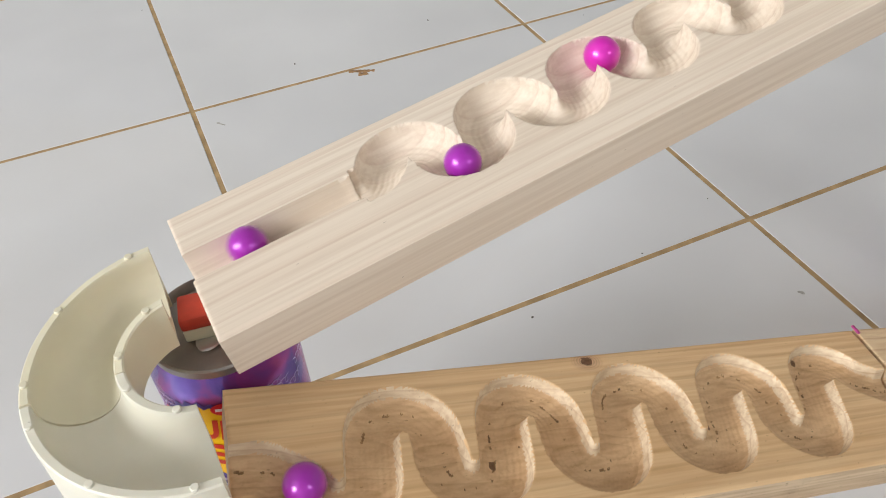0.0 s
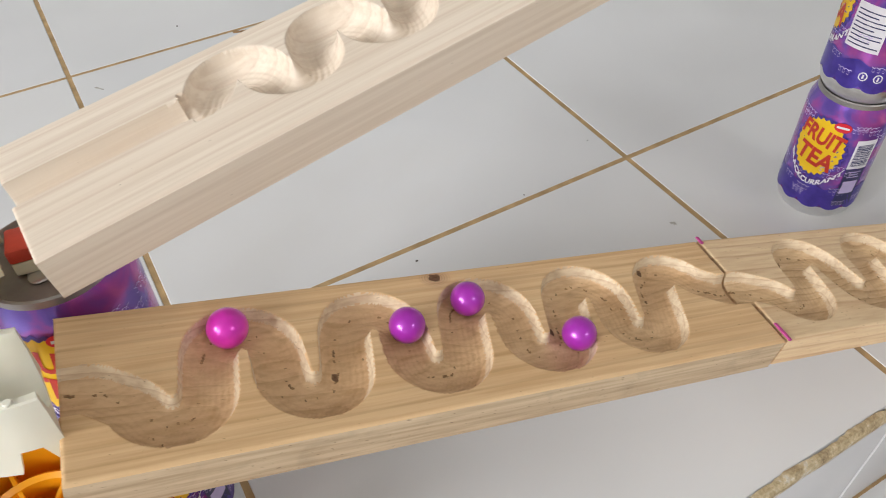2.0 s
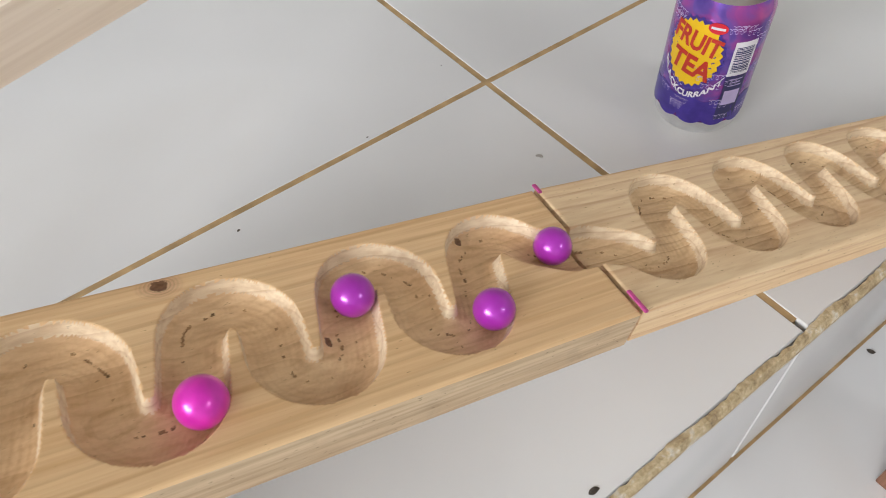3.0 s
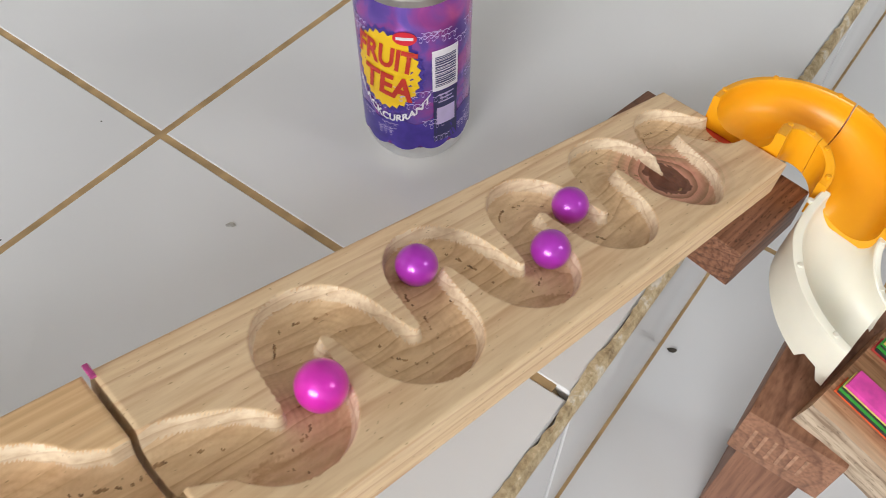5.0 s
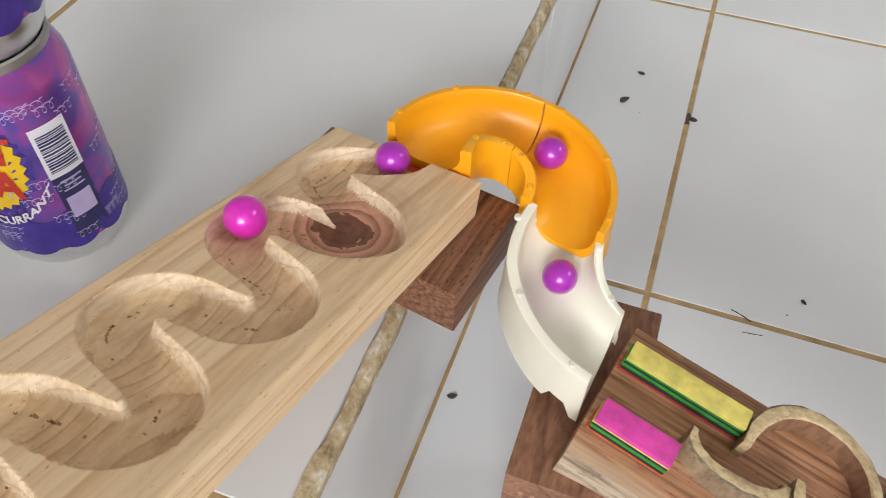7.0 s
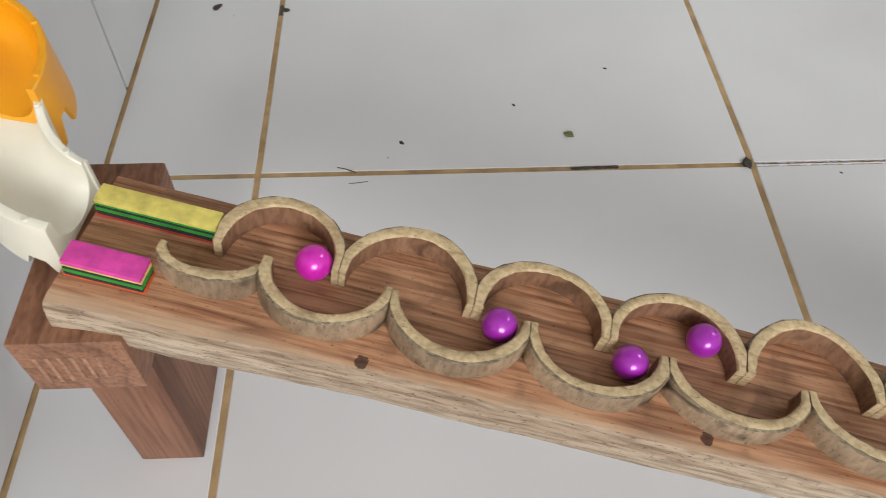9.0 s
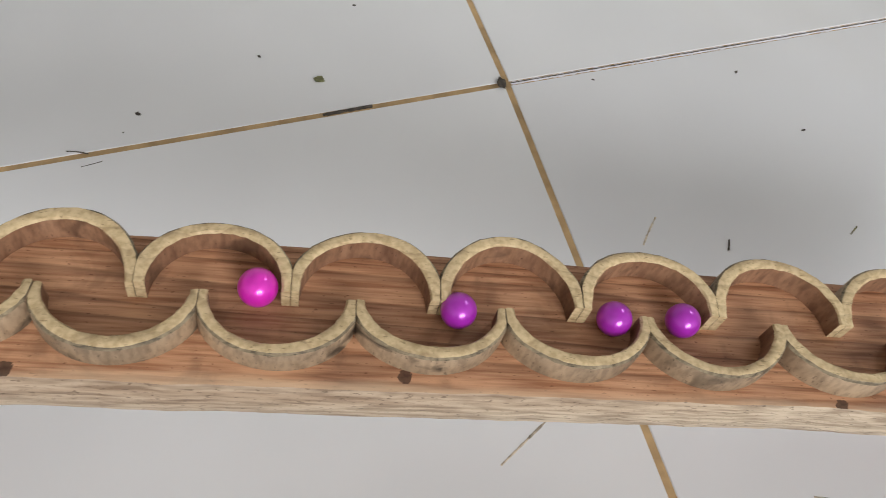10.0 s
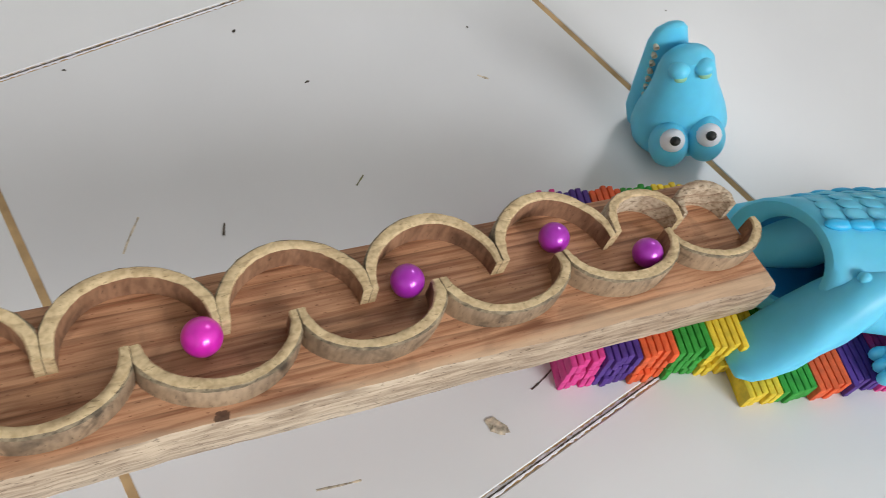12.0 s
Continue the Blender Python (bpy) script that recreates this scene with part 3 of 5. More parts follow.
def sweep_bend(name, bend, a_from, a_to, mat, parent, a=0.0134, top=0.0185, below=0.015, lip=0.0036, flare=0.0, notch=False, inner=0.0, lead=0.0):
    """A trough swept along part of a bend, in the bend's own place."""
    (cx, cy), a0, a1, z0, z1 = bend
    section = [(-a - lip, -0.004), (-a - lip, top - 0.0006), (-a - lip + 0.0006, top), (-a - 0.0006, top), (-a, top - 0.0008)]
    section += [(a * math.cos(t), a + a * math.sin(t)) for t in np.linspace(math.pi, 2 * math.pi, 17)]
    section += [(a, top - 0.0008), (a + 0.0006, top), (a + lip - 0.0006, top), (a + lip, top - 0.0006), (a + lip + 0.0012, -below), (a + lip - 0.0008, -below), (a + lip - 0.0016, -0.0022), (0, -0.0022), (-a - lip + 0.0016, -0.0022), (-a - lip + 0.0016, -0.004)]
    bm, rings = bmesh.new(), []
    steps = 26
    for i in range(steps + 1):
        ang = a_from + (a_to - a_from) * i / steps
        f = (ang - a0) / (a1 - a0)
        c, s, z = math.cos(radians(ang)), math.sin(radians(ang)), z0 + (z1 - z0) * f
        raised = notch and steps - 4 <= i <= steps - 2
        wide = lambda r: BEND_R + r + (max(0.0, r) * flare * min(1.0, 0.35 + 2 * f) + min(0.0, r) * inner) / a
        ahead = lambda r: lead * min(1.0, max(0.0, -r) / a) if i == 0 else 0.0
        rings.append([bm.verts.new((cx + wide(r) * c - ahead(r) * s, cy + wide(r) * s + ahead(r) * c, z + (-0.0034 if raised and r > a and h < -0.005 else h))) for r, h in section])
    n = len(section)
    for p, q in zip(rings, rings[1:]):
        for i in range(n):
            bm.faces.new((p[i], p[(i + 1) % n], q[(i + 1) % n], q[i]))
    bm.faces.new(rings[0]), bm.faces.new(rings[-1][::-1])
    bmesh.ops.recalc_face_normals(bm, faces=bm.faces)
    return part(name, bm, mat, parent)


def bend_point(bend, ang, r, h):
    (cx, cy), a0, a1, z0, z1 = bend
    z = z0 + (z1 - z0) * (ang - a0) / (a1 - a0)
    return Vector((cx + (BEND_R + r) * math.cos(radians(ang)), cy + (BEND_R + r) * math.sin(radians(ang)), z + h))


def track_bend(label, bend, a_from, a_to, mat, tabs=(), below=0.015, flare=0.0, notch=False, inner=0.0, lead=0.0):
    t = thing("track_bend", Matrix(), label, "toy track", "plastic track bends")
    sweep_bend("trough", bend, a_from, a_to, mat, t, below=below, flare=flare, notch=notch, inner=inner, lead=lead)
    for side in (-1, 1):
        for f in (0.1, 0.5, 0.9) if side > 0 else (0.2, 0.8):
            bm = lathe([(0, 0.0009), (0.0012, 0.0009), (0.0015, 0.0006), (0.0015, -0.001), (0, -0.001)], 14)
            bmesh.ops.translate(bm, verts=bm.verts, vec=bend_point(bend, a_from + (a_to - a_from) * f, side * 0.0152 + (1.13 * flare if side > 0 else -1.13 * inner), 0.0185))
            part("pin", bm, mat, t)
    way = 1 if a_to > a_from else -1
    for side, drop in tabs:
        bm = bmesh.new()
        pts = []
        for da, h in ((0, 0.0180), (0, -0.006), (3.2, -drop), (6.5, -drop - 0.001), (7.2, -drop + 0.003), (5.5, 0.003), (4.5, 0.0180)):
            for r in (0.0152 + (1.1 * flare if side > 0 else 0.0), 0.0171 + (1.25 * flare if side > 0 else 0.0)):
                pts.append(bm.verts.new(bend_point(bend, a_to + way * (da - 1.5), side * r, h)))
        for i in range(0, len(pts), 2):
            j = (i + 2) % len(pts)
            bm.faces.new((pts[i], pts[i + 1], pts[j + 1], pts[j]))
        bm.faces.new(pts[0::2]), bm.faces.new(pts[1::2])
        bmesh.ops.recalc_face_normals(bm, faces=bm.faces)
        part("tab", bm, mat, t)
    return t


track_bend("cream plastic quarter bend of toy track below the pale track", BEND1, 90.0, 179.4, CREAM)
track_bend("paler cream plastic quarter bend of toy track with a clip tab", BEND1, 180.5, 273.0, CREAM_PALE, notch=True)
track_bend("orange plastic quarter bend of toy track at the plank's end", BEND2, 91.0, -7.8, ORANGE, inner=0.005, lead=0.007)
track_bend("orange plastic quarter bend of toy track with clip tabs", BEND2, -8.9, -104.0, ORANGE, inner=0.005, notch=True)
track_bend("cream plastic quarter bend of toy track below the orange one", BEND3, 82.0, 171.6, CREAM_PALE, ((-1, 0.004),), 0.011, 0.0055, True)

# ---- cans ----
CAN_R, CAN_H = 0.0307, 0.108


def bent_text(words, size, mat, parent, name, angle, z, r, tilt=0.0, arc=0.0, squash=1.0):
    """Lettering laid round the can."""
    cu = bpy.data.curves.new(name, "FONT")
    cu.body, cu.size, cu.align_x, cu.align_y, cu.resolution_u = words, size, "CENTER", "CENTER", 3
    cu.offset = 0.035 * size
    ob = bpy.data.objects.new(name, cu)
    scene.collection.objects.link(ob)
    me = bpy.data.meshes.new_from_object(ob.evaluated_get(bpy.context.evaluated_depsgraph_get()))
    bpy.data.objects.remove(ob)
    bm = bmesh.new()
    bm.from_mesh(me)
    bmesh.ops.subdivide_edges(bm, edges=[e for e in bm.edges if e.calc_length() > size * 0.25], cuts=2)
    c, s = math.cos(radians(tilt)), math.sin(radians(tilt))
    for v in bm.verts:
        x, y = v.co.x * squash, v.co.y
        y += -arc * x * x / size
        x, y = c * x - s * y, s * x + c * y
        a = radians(angle) + x / r
        v.co = (r * math.cos(a), r * math.sin(a), z + y)
    return part(name, bm, mat, parent, smooth=False)


def patch(outline, angle, z, r, mat, parent, name):
    """A flat print of a given outline laid round the can."""
    bm = bmesh.new()
    n = len(outline)
    mid = [0.5 * (min(p[i] for p in outline) + max(p[i] for p in outline)) for i in (0, 1)]
    rings = []
    for f in (0.0, 0.34, 0.67, 1.0):
        ring = []
        for x, y in outline if f else [tuple(mid)]:
            x, y = mid[0] + (x - mid[0]) * f if f else mid[0], mid[1] + (y - mid[1]) * f if f else mid[1]
            a = radians(angle) + x / r
            ring.append(bm.verts.new((r * math.cos(a), r * math.sin(a), z + y)))
        rings.append(ring)
    for i in range(n):
        bm.faces.new((rings[0][0], rings[1][i], rings[1][(i + 1) % n]))
        for p, q in zip(rings[1:], rings[2:]):
            bm.faces.new((p[i], q[i], q[(i + 1) % n], p[(i + 1) % n]))
    return part(name, bm, mat, parent, smooth=False)


def rect(x0, x1, y0, y1, k=6):
    out = []
    for (ax, ay), (bx, by) in zip(((x0, y0), (x1, y0), (x1, y1), (x0, y1)), ((x1, y0), (x1, y1), (x0, y1), (x0, y0))):
        out += [(ax + (bx - ax) * i / k, ay + (by - ay) * i / k) for i in range(k)]
    return out


def drinks_can(label):
    t = thing("drinks_can", Matrix(), label, "drinks can", "drinks cans")
    r, h = CAN_R, CAN_H
    part("body", lathe([(r * 0.80, 0.004), (r * 0.82, 0.0015), (r * 0.90, 0.0035), (r * 0.985, 0.010), (r, 0.014), (r, h - 0.017), (r * 0.985, h - 0.013), (r * 0.88, h - 0.004)], 64), CAN_PAINT, t)
    part("base", lathe([(0, 0.008), (r * 0.7, 0.003), (r * 0.80, 0.0), (r * 0.84, 0.0), (r * 0.93, 0.0042), (r * 0.998, 0.0105), (r * 1.002, 0.0135)], 64), STEEL, t, "bare aluminium base")
    part("lid", lathe([(r * 0.885, h - 0.0045), (r * 0.89, h - 0.0008), (r * 0.865, h), (r * 0.84, h - 0.0008), (r * 0.82, h - 0.005), (0, h - 0.0045)], 64), DARK_LID, t, "recessed grey aluminium lid")
    bm = bmesh.new()
    ellipsoid(bm, (0.004, 0, h - 0.004), (0.010, 0.006, 0.0006))
    part("pull_tab", bm, STEEL, t)
    # scalloped blue band round the foot
    bm, lo, mids, hi = bmesh.new(), [], [], []
    k = 192
    for i in range(k):
        a = 2 * math.pi * i / k
        y0, y1 = 0.0165 - 0.0050 * abs(math.sin(5.5 * a)) ** 0.55, 0.033 + 0.0018 * math.sin(9 * a)
        for row, y in ((lo, y0), (mids, 0.0172), (hi, y1)):
            q = float(np.interp(y, (0.0035, 0.0105, 0.0135, 0.0145), (r * 0.92, r * 0.998, r * 1.002, r * 1.0))) + 0.00016
            row.append(bm.verts.new((q * math.cos(a), q * math.sin(a), y)))
    for i in range(k):
        for p, q in ((lo, mids), (mids, hi)):
            bm.faces.new((p[i], p[(i + 1) % k], q[(i + 1) % k], q[i]))
    part("foot_band", bm, BLUE_PRINT, t, "violet-blue scalloped print")
    # sun emblem with the two words, then the flavour below
    sun = [((0.0198 if i % 2 else 0.0180) * math.cos(math.pi * i / 27), (0.0252 if i % 2 else 0.0230) * math.sin(math.pi * i / 27)) for i in range(54)]
    for turn in (0, 180):
        patch([(x * 1.12, y * 1.12) for x, y in sun], turn, 0.0655, r * 1.004, BLUE_PRINT, t, "emblem_shadow")
        patch(sun, turn, 0.066, r * 1.008, YELLOW_PRINT, t, "sun_emblem")
        bent_text("FRUIT", 0.0185, RED_PRINT, t, "lettering", turn, 0.0755, r * 1.019, -9, 0.05, 0.72)
        bent_text("TEA", 0.0200, RED_PRINT, t, "lettering", turn + 1, 0.0568, r * 1.019, -9, 0.05, 0.82)
        bent_text("BLACKCURRANT", 0.0066, WHITE_PAINT, t, "lettering", turn + 2, 0.0345, r * 1.015, -3, -0.22, 0.88)
        patch([(0.0062 * math.cos(a), 0.0040 * math.sin(a)) for a in np.linspace(0, 2 * math.pi, 25)[:-1]], turn + 22, 0.0885, r * 1.013, SCARLET, t, "badge")
        patch(rect(-0.0044, 0.0044, -0.0009, 0.0009), turn + 22, 0.0885, r * 1.016, WHITE_PAINT, t, "badge_bar")
    patch(rect(-0.0080, 0.0080, -0.0132, 0.0132), 62, 0.0662, r * 1.006, WHITE_PAINT, t, "price_panel")
    rnd = random.Random(3)
    y = -0.0115
    while y < 0.0075:
        w = rnd.choice((0.0004, 0.0007, 0.0010))
        patch(rect(-0.0064, 0.0064, y, y + w, 3), 62, 0.0672, r * 1.010, NAVY, t, "printed_bar")
        y += w + rnd.choice((0.0004, 0.0007))
    patch(rect(-0.0076, 0.0076, -0.0180, 0.0180), 62, 0.0345, r * 1.006, NAVY, t, "small_print_panel")
    for i, (wd, yy) in enumerate(((0.010, 0.0150), (0.008, 0.0125), (0.010, 0.0100))):
        patch(rect(-wd / 2, wd / 2, yy, yy + 0.0009, 3), 62, 0.0345, r * 1.010, LILAC, t, "printed_bar")
    patch(rect(-0.0058, 0.0058, -0.0055, 0.0065), 62, 0.0345, r * 1.010, LILAC, t, "printed_square")
    patch(rect(-0.012, 0.012, -0.014, 0.018), 246, 0.055, r * 1.006, WHITE_PAINT, t, "fact_panel")
    for i in range(9):
        patch(rect(-0.0105, 0.0105 - 0.006 * (i % 3 == 1), -0.0115 + 0.003 * i, -0.0106 + 0.003 * i, 3), 246, 0.055, r * 1.010, NAVY, t, "printed_bar")
    for ang in (262, 280, 298):
        # small white care marks near the foot
        patch([(0.0030 * math.cos(a), 0.0034 * math.sin(a)) for a in np.linspace(0, 2 * math.pi, 17)[:-1]], ang, 0.0235, r * 1.0065, WHITE_PAINT, t, "care_mark")
        patch([(0.0022 * math.cos(a), 0.0026 * math.sin(a)) for a in np.linspace(0, 2 * math.pi, 17)[:-1]], ang, 0.0235, r * 1.0095, BLUE_PRINT, t, "care_mark")
        patch(rect(-0.0006, 0.0006, -0.0016, 0.0016, 2), ang, 0.0235, r * 1.0125, WHITE_PAINT, t, "care_mark")
    for i in range(64):
        # little curled flourishes in lilac
        ang, z0 = rnd.uniform(0, 360), rnd.choice((rnd.uniform(0.018, 0.032), rnd.uniform(0.040, 0.060), rnd.uniform(0.078, 0.090)))
        bm = bmesh.new()
        prev = None
        for j in range(31):
            f = j / 30
            x, yv = 0.010 * (f - 0.5) + 0.0016 * math.sin(f * 19), 0.0019 * math.cos(f * 19)
            pair = []
            for o in (-0.00022, 0.00022):
                a = radians(ang) + x / r
                pair.append(bm.verts.new((r * 1.0065 * math.cos(a), r * 1.0065 * math.sin(a), z0 + yv + o)))
            if prev:
                bm.faces.new((prev[0], pair[0], pair[1], prev[1]))
            prev = pair
        part("flourish", bm, LILAC, t, smooth=False)
    return t


def cans():
    base = drinks_can("purple printed aluminium drinks can standing on the white tiles")
    base.matrix_world = pose(0.0980, -0.1197, 0, 0, 0, 189)
    top = copy_thing(base, pose(0.0980, -0.1197, CAN_H, 0, 0, -54))
    tagged(top, "purple printed aluminium drinks can stacked on another can")
    low = copy_thing(base, pose(-0.435, -0.121, 0, 0, 0, 250))
    tagged(low, "purple printed aluminium drinks can standing under the pale track")
    up = copy_thing(base, pose(-0.435, -0.121, CAN_H, 0, 0, 236))
    tagged(up, "purple printed can holding up the end of the pale track")
    m = pose(-0.4405, -0.124, 2 * CAN_H - 0.0035, 0, 0, -8)
    t = thing("packing_block", m, "small red and cream block wedged between can and pale track", "block")
    part("block", box(-0.007, 0.016, -0.003, 0.011, 0.0, 0.0065, 0.0012), CREAM, t)
    part("cover", box(-0.0071, 0.016, -0.0032, 0.0112, 0.0065, 0.0130, 0.0012), RED, t, "red painted top")
    t = thing("packing_strip", Matrix(), "red card strip at the track's outlet", "card strip")
    o, u, v, n = A3
    c = o + u * (LONG3 - 0.002) - v * 0.0395 - n * (DEPTH2 + 0.0002)
    part("strip", box(-0.008, 0.016, -0.012, 0.012, -0.0012, 0.0, 0.0003), RED, t)
    t.matrix_world = Matrix.Translation(c) @ on(A3).to_3x3().to_4x4()


cans()


def orange_drum():
    t = thing("plastic_drum", pose(-0.4745, -0.196, 0), "orange ribbed plastic drum standing below the cream bends", "toy track")
    part("shell", lathe([(0.0395, 0.0), (0.0395, 0.157), (0.0385, 0.160), (0.0365, 0.160), (0.0355, 0.157), (0.0355, 0.135), (0.0, 0.130)], 56), ORANGE, t)
    for r in (0.0225, 0.010):
        part("rib", lathe([(r, 0.131), (r, 0.150), (r + 0.0018, 0.152), (r + 0.0036, 0.150), (r + 0.0036, 0.131)], 48), ORANGE, t)
    for k in range(8):
        bm = box(0.012, 0.0362, -0.0009, 0.0009, 0.131, 0.1495, 0.0004)
        bmesh.ops.rotate(bm, verts=bm.verts, matrix=Matrix.Rotation(radians(45 * k + 12), 3, "Z"))
        part("web", bm, ORANGE, t)


orange_drum()

# ---- the wooden block on the step's edge ----


SCUFF = plain("pale_grey_scuff", (0.46, 0.38, 0.34), 0.9, 0.3, 300)


def edge_block():
    x0, y0 = Vector((0.102, -0.318)), Vector((0.1615, -0.3255))
    along = Vector((0.181, -0.2215)) - y0
    ang = math.degrees(math.atan2(along.y, along.x))
    t = thing("wooden_block", pose(0.102, -0.318, 0.0, 0, 0, ang - 90), "dark brown rough-sawn hardwood block lying over the step's edge", "wood block")
    part("block", box(0.0, 0.0605, 0.0, 0.106, 0.0, 0.027, 0.0012), DARK_WOOD, t)
    rnd = random.Random(4)
    for i in range(16):
        y, z = rnd.gauss(0.045, 0.012), min(0.022, max(0.004, rnd.gauss(0.013, 0.004)))
        part("scuff", box(-0.0003, 0.0004, y, y + rnd.uniform(0.001, 0.005), z, z + rnd.uniform(0.0005, 0.0012), 0.0002), SCUFF, t)


edge_block()

# ---- the bamboo track and its stand ----


RING_LOW = [c - 0.0045 * (1 - k / 10) for k, c in enumerate(LOW_CUSP)]
RING_HIGH = [c - 0.0040 * (1 - k / 10) for k, c in enumerate(HIGH_CUSP)]


def half_ring(s0, s1, v0, side, sag, thick, high, mats, parent, rnd, name="bamboo_arc"):
    """A cut half ring of bamboo standing on the plank; its ends are mitred against its neighbours at the cusps."""
    bm = bmesh.new()
    mid, reach = 0.5 * (s0 + s1), 0.5 * (s1 - s0) - 0.00015
    half = reach + thick * 0.42
    high += rnd.uniform(-0.0007, 0.0006)
    steps, rings = 32, []
    phase, ragged = rnd.uniform(0, 6), rnd.uniform(0.0004, 0.0009)
    for i in range(steps + 1):
        f = i / steps
        a = math.pi * (1 - f)
        wob = 1 + 0.018 * math.sin(7 * f + phase)
        th = thick * (1 + 0.10 * math.sin(5 * f + 2 * phase))
        tip = max(0.0, abs(f - 0.5) * 2 - 0.8) / 0.2
        top = high + ragged * math.sin(9 * f + phase) - 0.0012 * tip
        ring = []
        for k, (off, z) in enumerate(((0.0, 0.0), (-0.0002, top * 0.55), (0.0001, top - 0.0011), (0.0010, top - 0.0001), (0.5 * th, top + 0.0001), (th - 0.0008, top - 0.0001), (th, top - 0.0010), (th, 0.0))):
            h = z + (rnd.uniform(-0.00022, 0.00022) if 1 < k < 7 else 0)
            o = off + (rnd.uniform(-0.00018, 0.00018) if 1 < k < 7 else 0)
            x = max(-reach, min(reach, (half - o) * math.cos(a)))
            ring.append(bm.verts.new((mid + x, v0 + side * (sag - o) * wob * math.sin(a), h)))
        rings.append(ring)
    for p, q in zip(rings, rings[1:]):
        for k in range(7):
            f = bm.faces.new((p[k], p[k + 1], q[k + 1], q[k]))
            f.material_index = (1, 1, 2, 0, 0, 0, 3)[k]
    for e in (rings[0], rings[-1]):
        bm.faces.new(e).material_index = 0
    bmesh.ops.recalc_face_normals(bm, faces=bm.faces)
    return part(name, bm, mats, parent)


def stick_pile(name, x0, x1, y0, y1, z, layers, parent):
    p = None
    for i, (colour, high, grow) in enumerate(layers):
        q = part("stick", box(x0 - grow, x1 + grow * 0.5, y0 + grow * 0.3, y1 - grow * 0.3, z, z + high, 0.0003), STICK_COLOURS[colour], parent)
        z += high
    return p


def bamboo_track():
    t = thing("bamboo_track", on(A4), "reddish wooden plank with two rows of cut bamboo half rings", "marble track")
    bm, rows, n = bmesh.new(), [], 180
    for i in range(n + 1):
        x = LONG4 * i / n
        front = float(np.interp(x, (0, 0.12, 0.45, 0.60, LONG4), (0.0045, 0.0085, 0.0095, 0.0060, 0.0020))) + 0.0008 * noise.noise((x * 25, 0, 0)) + 0.0004 * noise.noise((x * 110, 2, 0))
        back = 0.0765 + 0.0006 * noise.noise((x * 30, 9, 0))
        foot = -0.0245 + 0.0006 * noise.noise((x * 22, 5, 0))
        wane = 0.0026 + 0.0016 * noise.noise((x * 40, 12, 0))
        outline = ((back, foot), (back, -0.0012), (back - 0.0010, -0.0002), (back - 0.0022, 0.0), (front + wane + 0.0015, 0.0), (front + wane * 0.5, -0.0006), (front, -0.0006 - wane * 0.8), (front - 0.0003, 0.45 * foot), (front + 0.0002, foot + 0.0012), (front + 0.0012, foot))
        rows.append([bm.verts.new((x, y, z)) for y, z in outline])
    for p, q in zip(rows, rows[1:]):
        for k in range(10):
            bm.faces.new((p[k], q[k], q[(k + 1) % 10], p[(k + 1) % 10])).material_index = 1 if 5 <= k <= 8 else 0
    bm.faces.new(rows[0][::-1]), bm.faces.new(rows[-1])
    bm.faces.ensure_lookup_table()
    bm.faces[-1].material_index = 1
    bmesh.ops.recalc_face_normals(bm, faces=bm.faces)
    part("plank", bm, [TEAK, TEAK_SIDE], t)
    rnd = random.Random(8)
    RINGS = [BAMBOO_CUT, BAMBOO_SKIN, BAMBOO_EDGE, BAMBOO_IN]
    for row, cusps, v0, side, sag in (("low", RING_LOW, 0.0440, -1, 0.0270), ("high", RING_HIGH, 0.0460, 1, 0.0328)):
        for k, (a, b) in enumerate(zip(cusps, cusps[1:])):
            if k == 0 and row == "high":
                a = 0.0560
            half_ring(a, b, v0, side, sag + rnd.uniform(-0.001, 0.001), 0.0058, 0.0132, RINGS, t, rnd)
    half_ring(0.0365, RING_LOW[0], 0.0395, -1, 0.0150, 0.0056, 0.0130, RINGS, t, rnd)
    half_ring(RING_LOW[-1], 0.7615, 0.040, -1, 0.021, 0.0056, 0.0125, RINGS, t, rnd)
    half_ring(RING_HIGH[-1], 0.716, 0.0475, 1, 0.024, 0.0056, 0.0140, [BAMBOO_CUT, BAMBOO_DUST, BAMBOO_DUST, BAMBOO_DUST], t, rnd)
    half_ring(0.7165, 0.754, 0.0490, 1, 0.019, 0.0056, 0.0150, [BAMBOO_DUST] * 4, t, rnd)
    stick_pile("pile", 0.002, 0.0555, 0.0515, 0.0610, 0.0, (("red", 0.0020, 0.0012), ("black", 0.0022, 0.0), ("green", 0.0024, 0.0006), ("black", 0.0012, 0.0), ("green", 0.0016, 0.0008), ("lemon", 0.0026, 0.0)), t)
    stick_pile("pile", 0.003, 0.0360, 0.0190, 0.0300, 0.0, (("orange", 0.0016, 0.0010), ("black", 0.0018, 0.0), ("green", 0.0024, 0.0004), ("black", 0.0014, 0.0), ("lemon", 0.0014, 0.0006), ("magenta", 0.0028, 0.0)), t)
    stand = thing("wooden_stand", Matrix(), "reddish hardwood block on a short post under the bamboo track", "stand")
    bm = box(0.0545, 0.158, -0.4055, -0.3575, -0.0560, -0.0165, 0.0012)
    part("crosspiece", bm, CROSS, stand)
    for i in range(6):
        y = -0.3650 - 0.0052 * i
        part("saw_cut", box(0.0541, 0.0556, y - 0.0013, y + 0.0005, -0.049 + 0.0008 * i, -0.028, 0.0002), SAWN, stand)
    part("post", box(0.0715, 0.137, -0.401, -0.365, -STEP, -0.0562, 0.0014), TEAK_POST, stand)


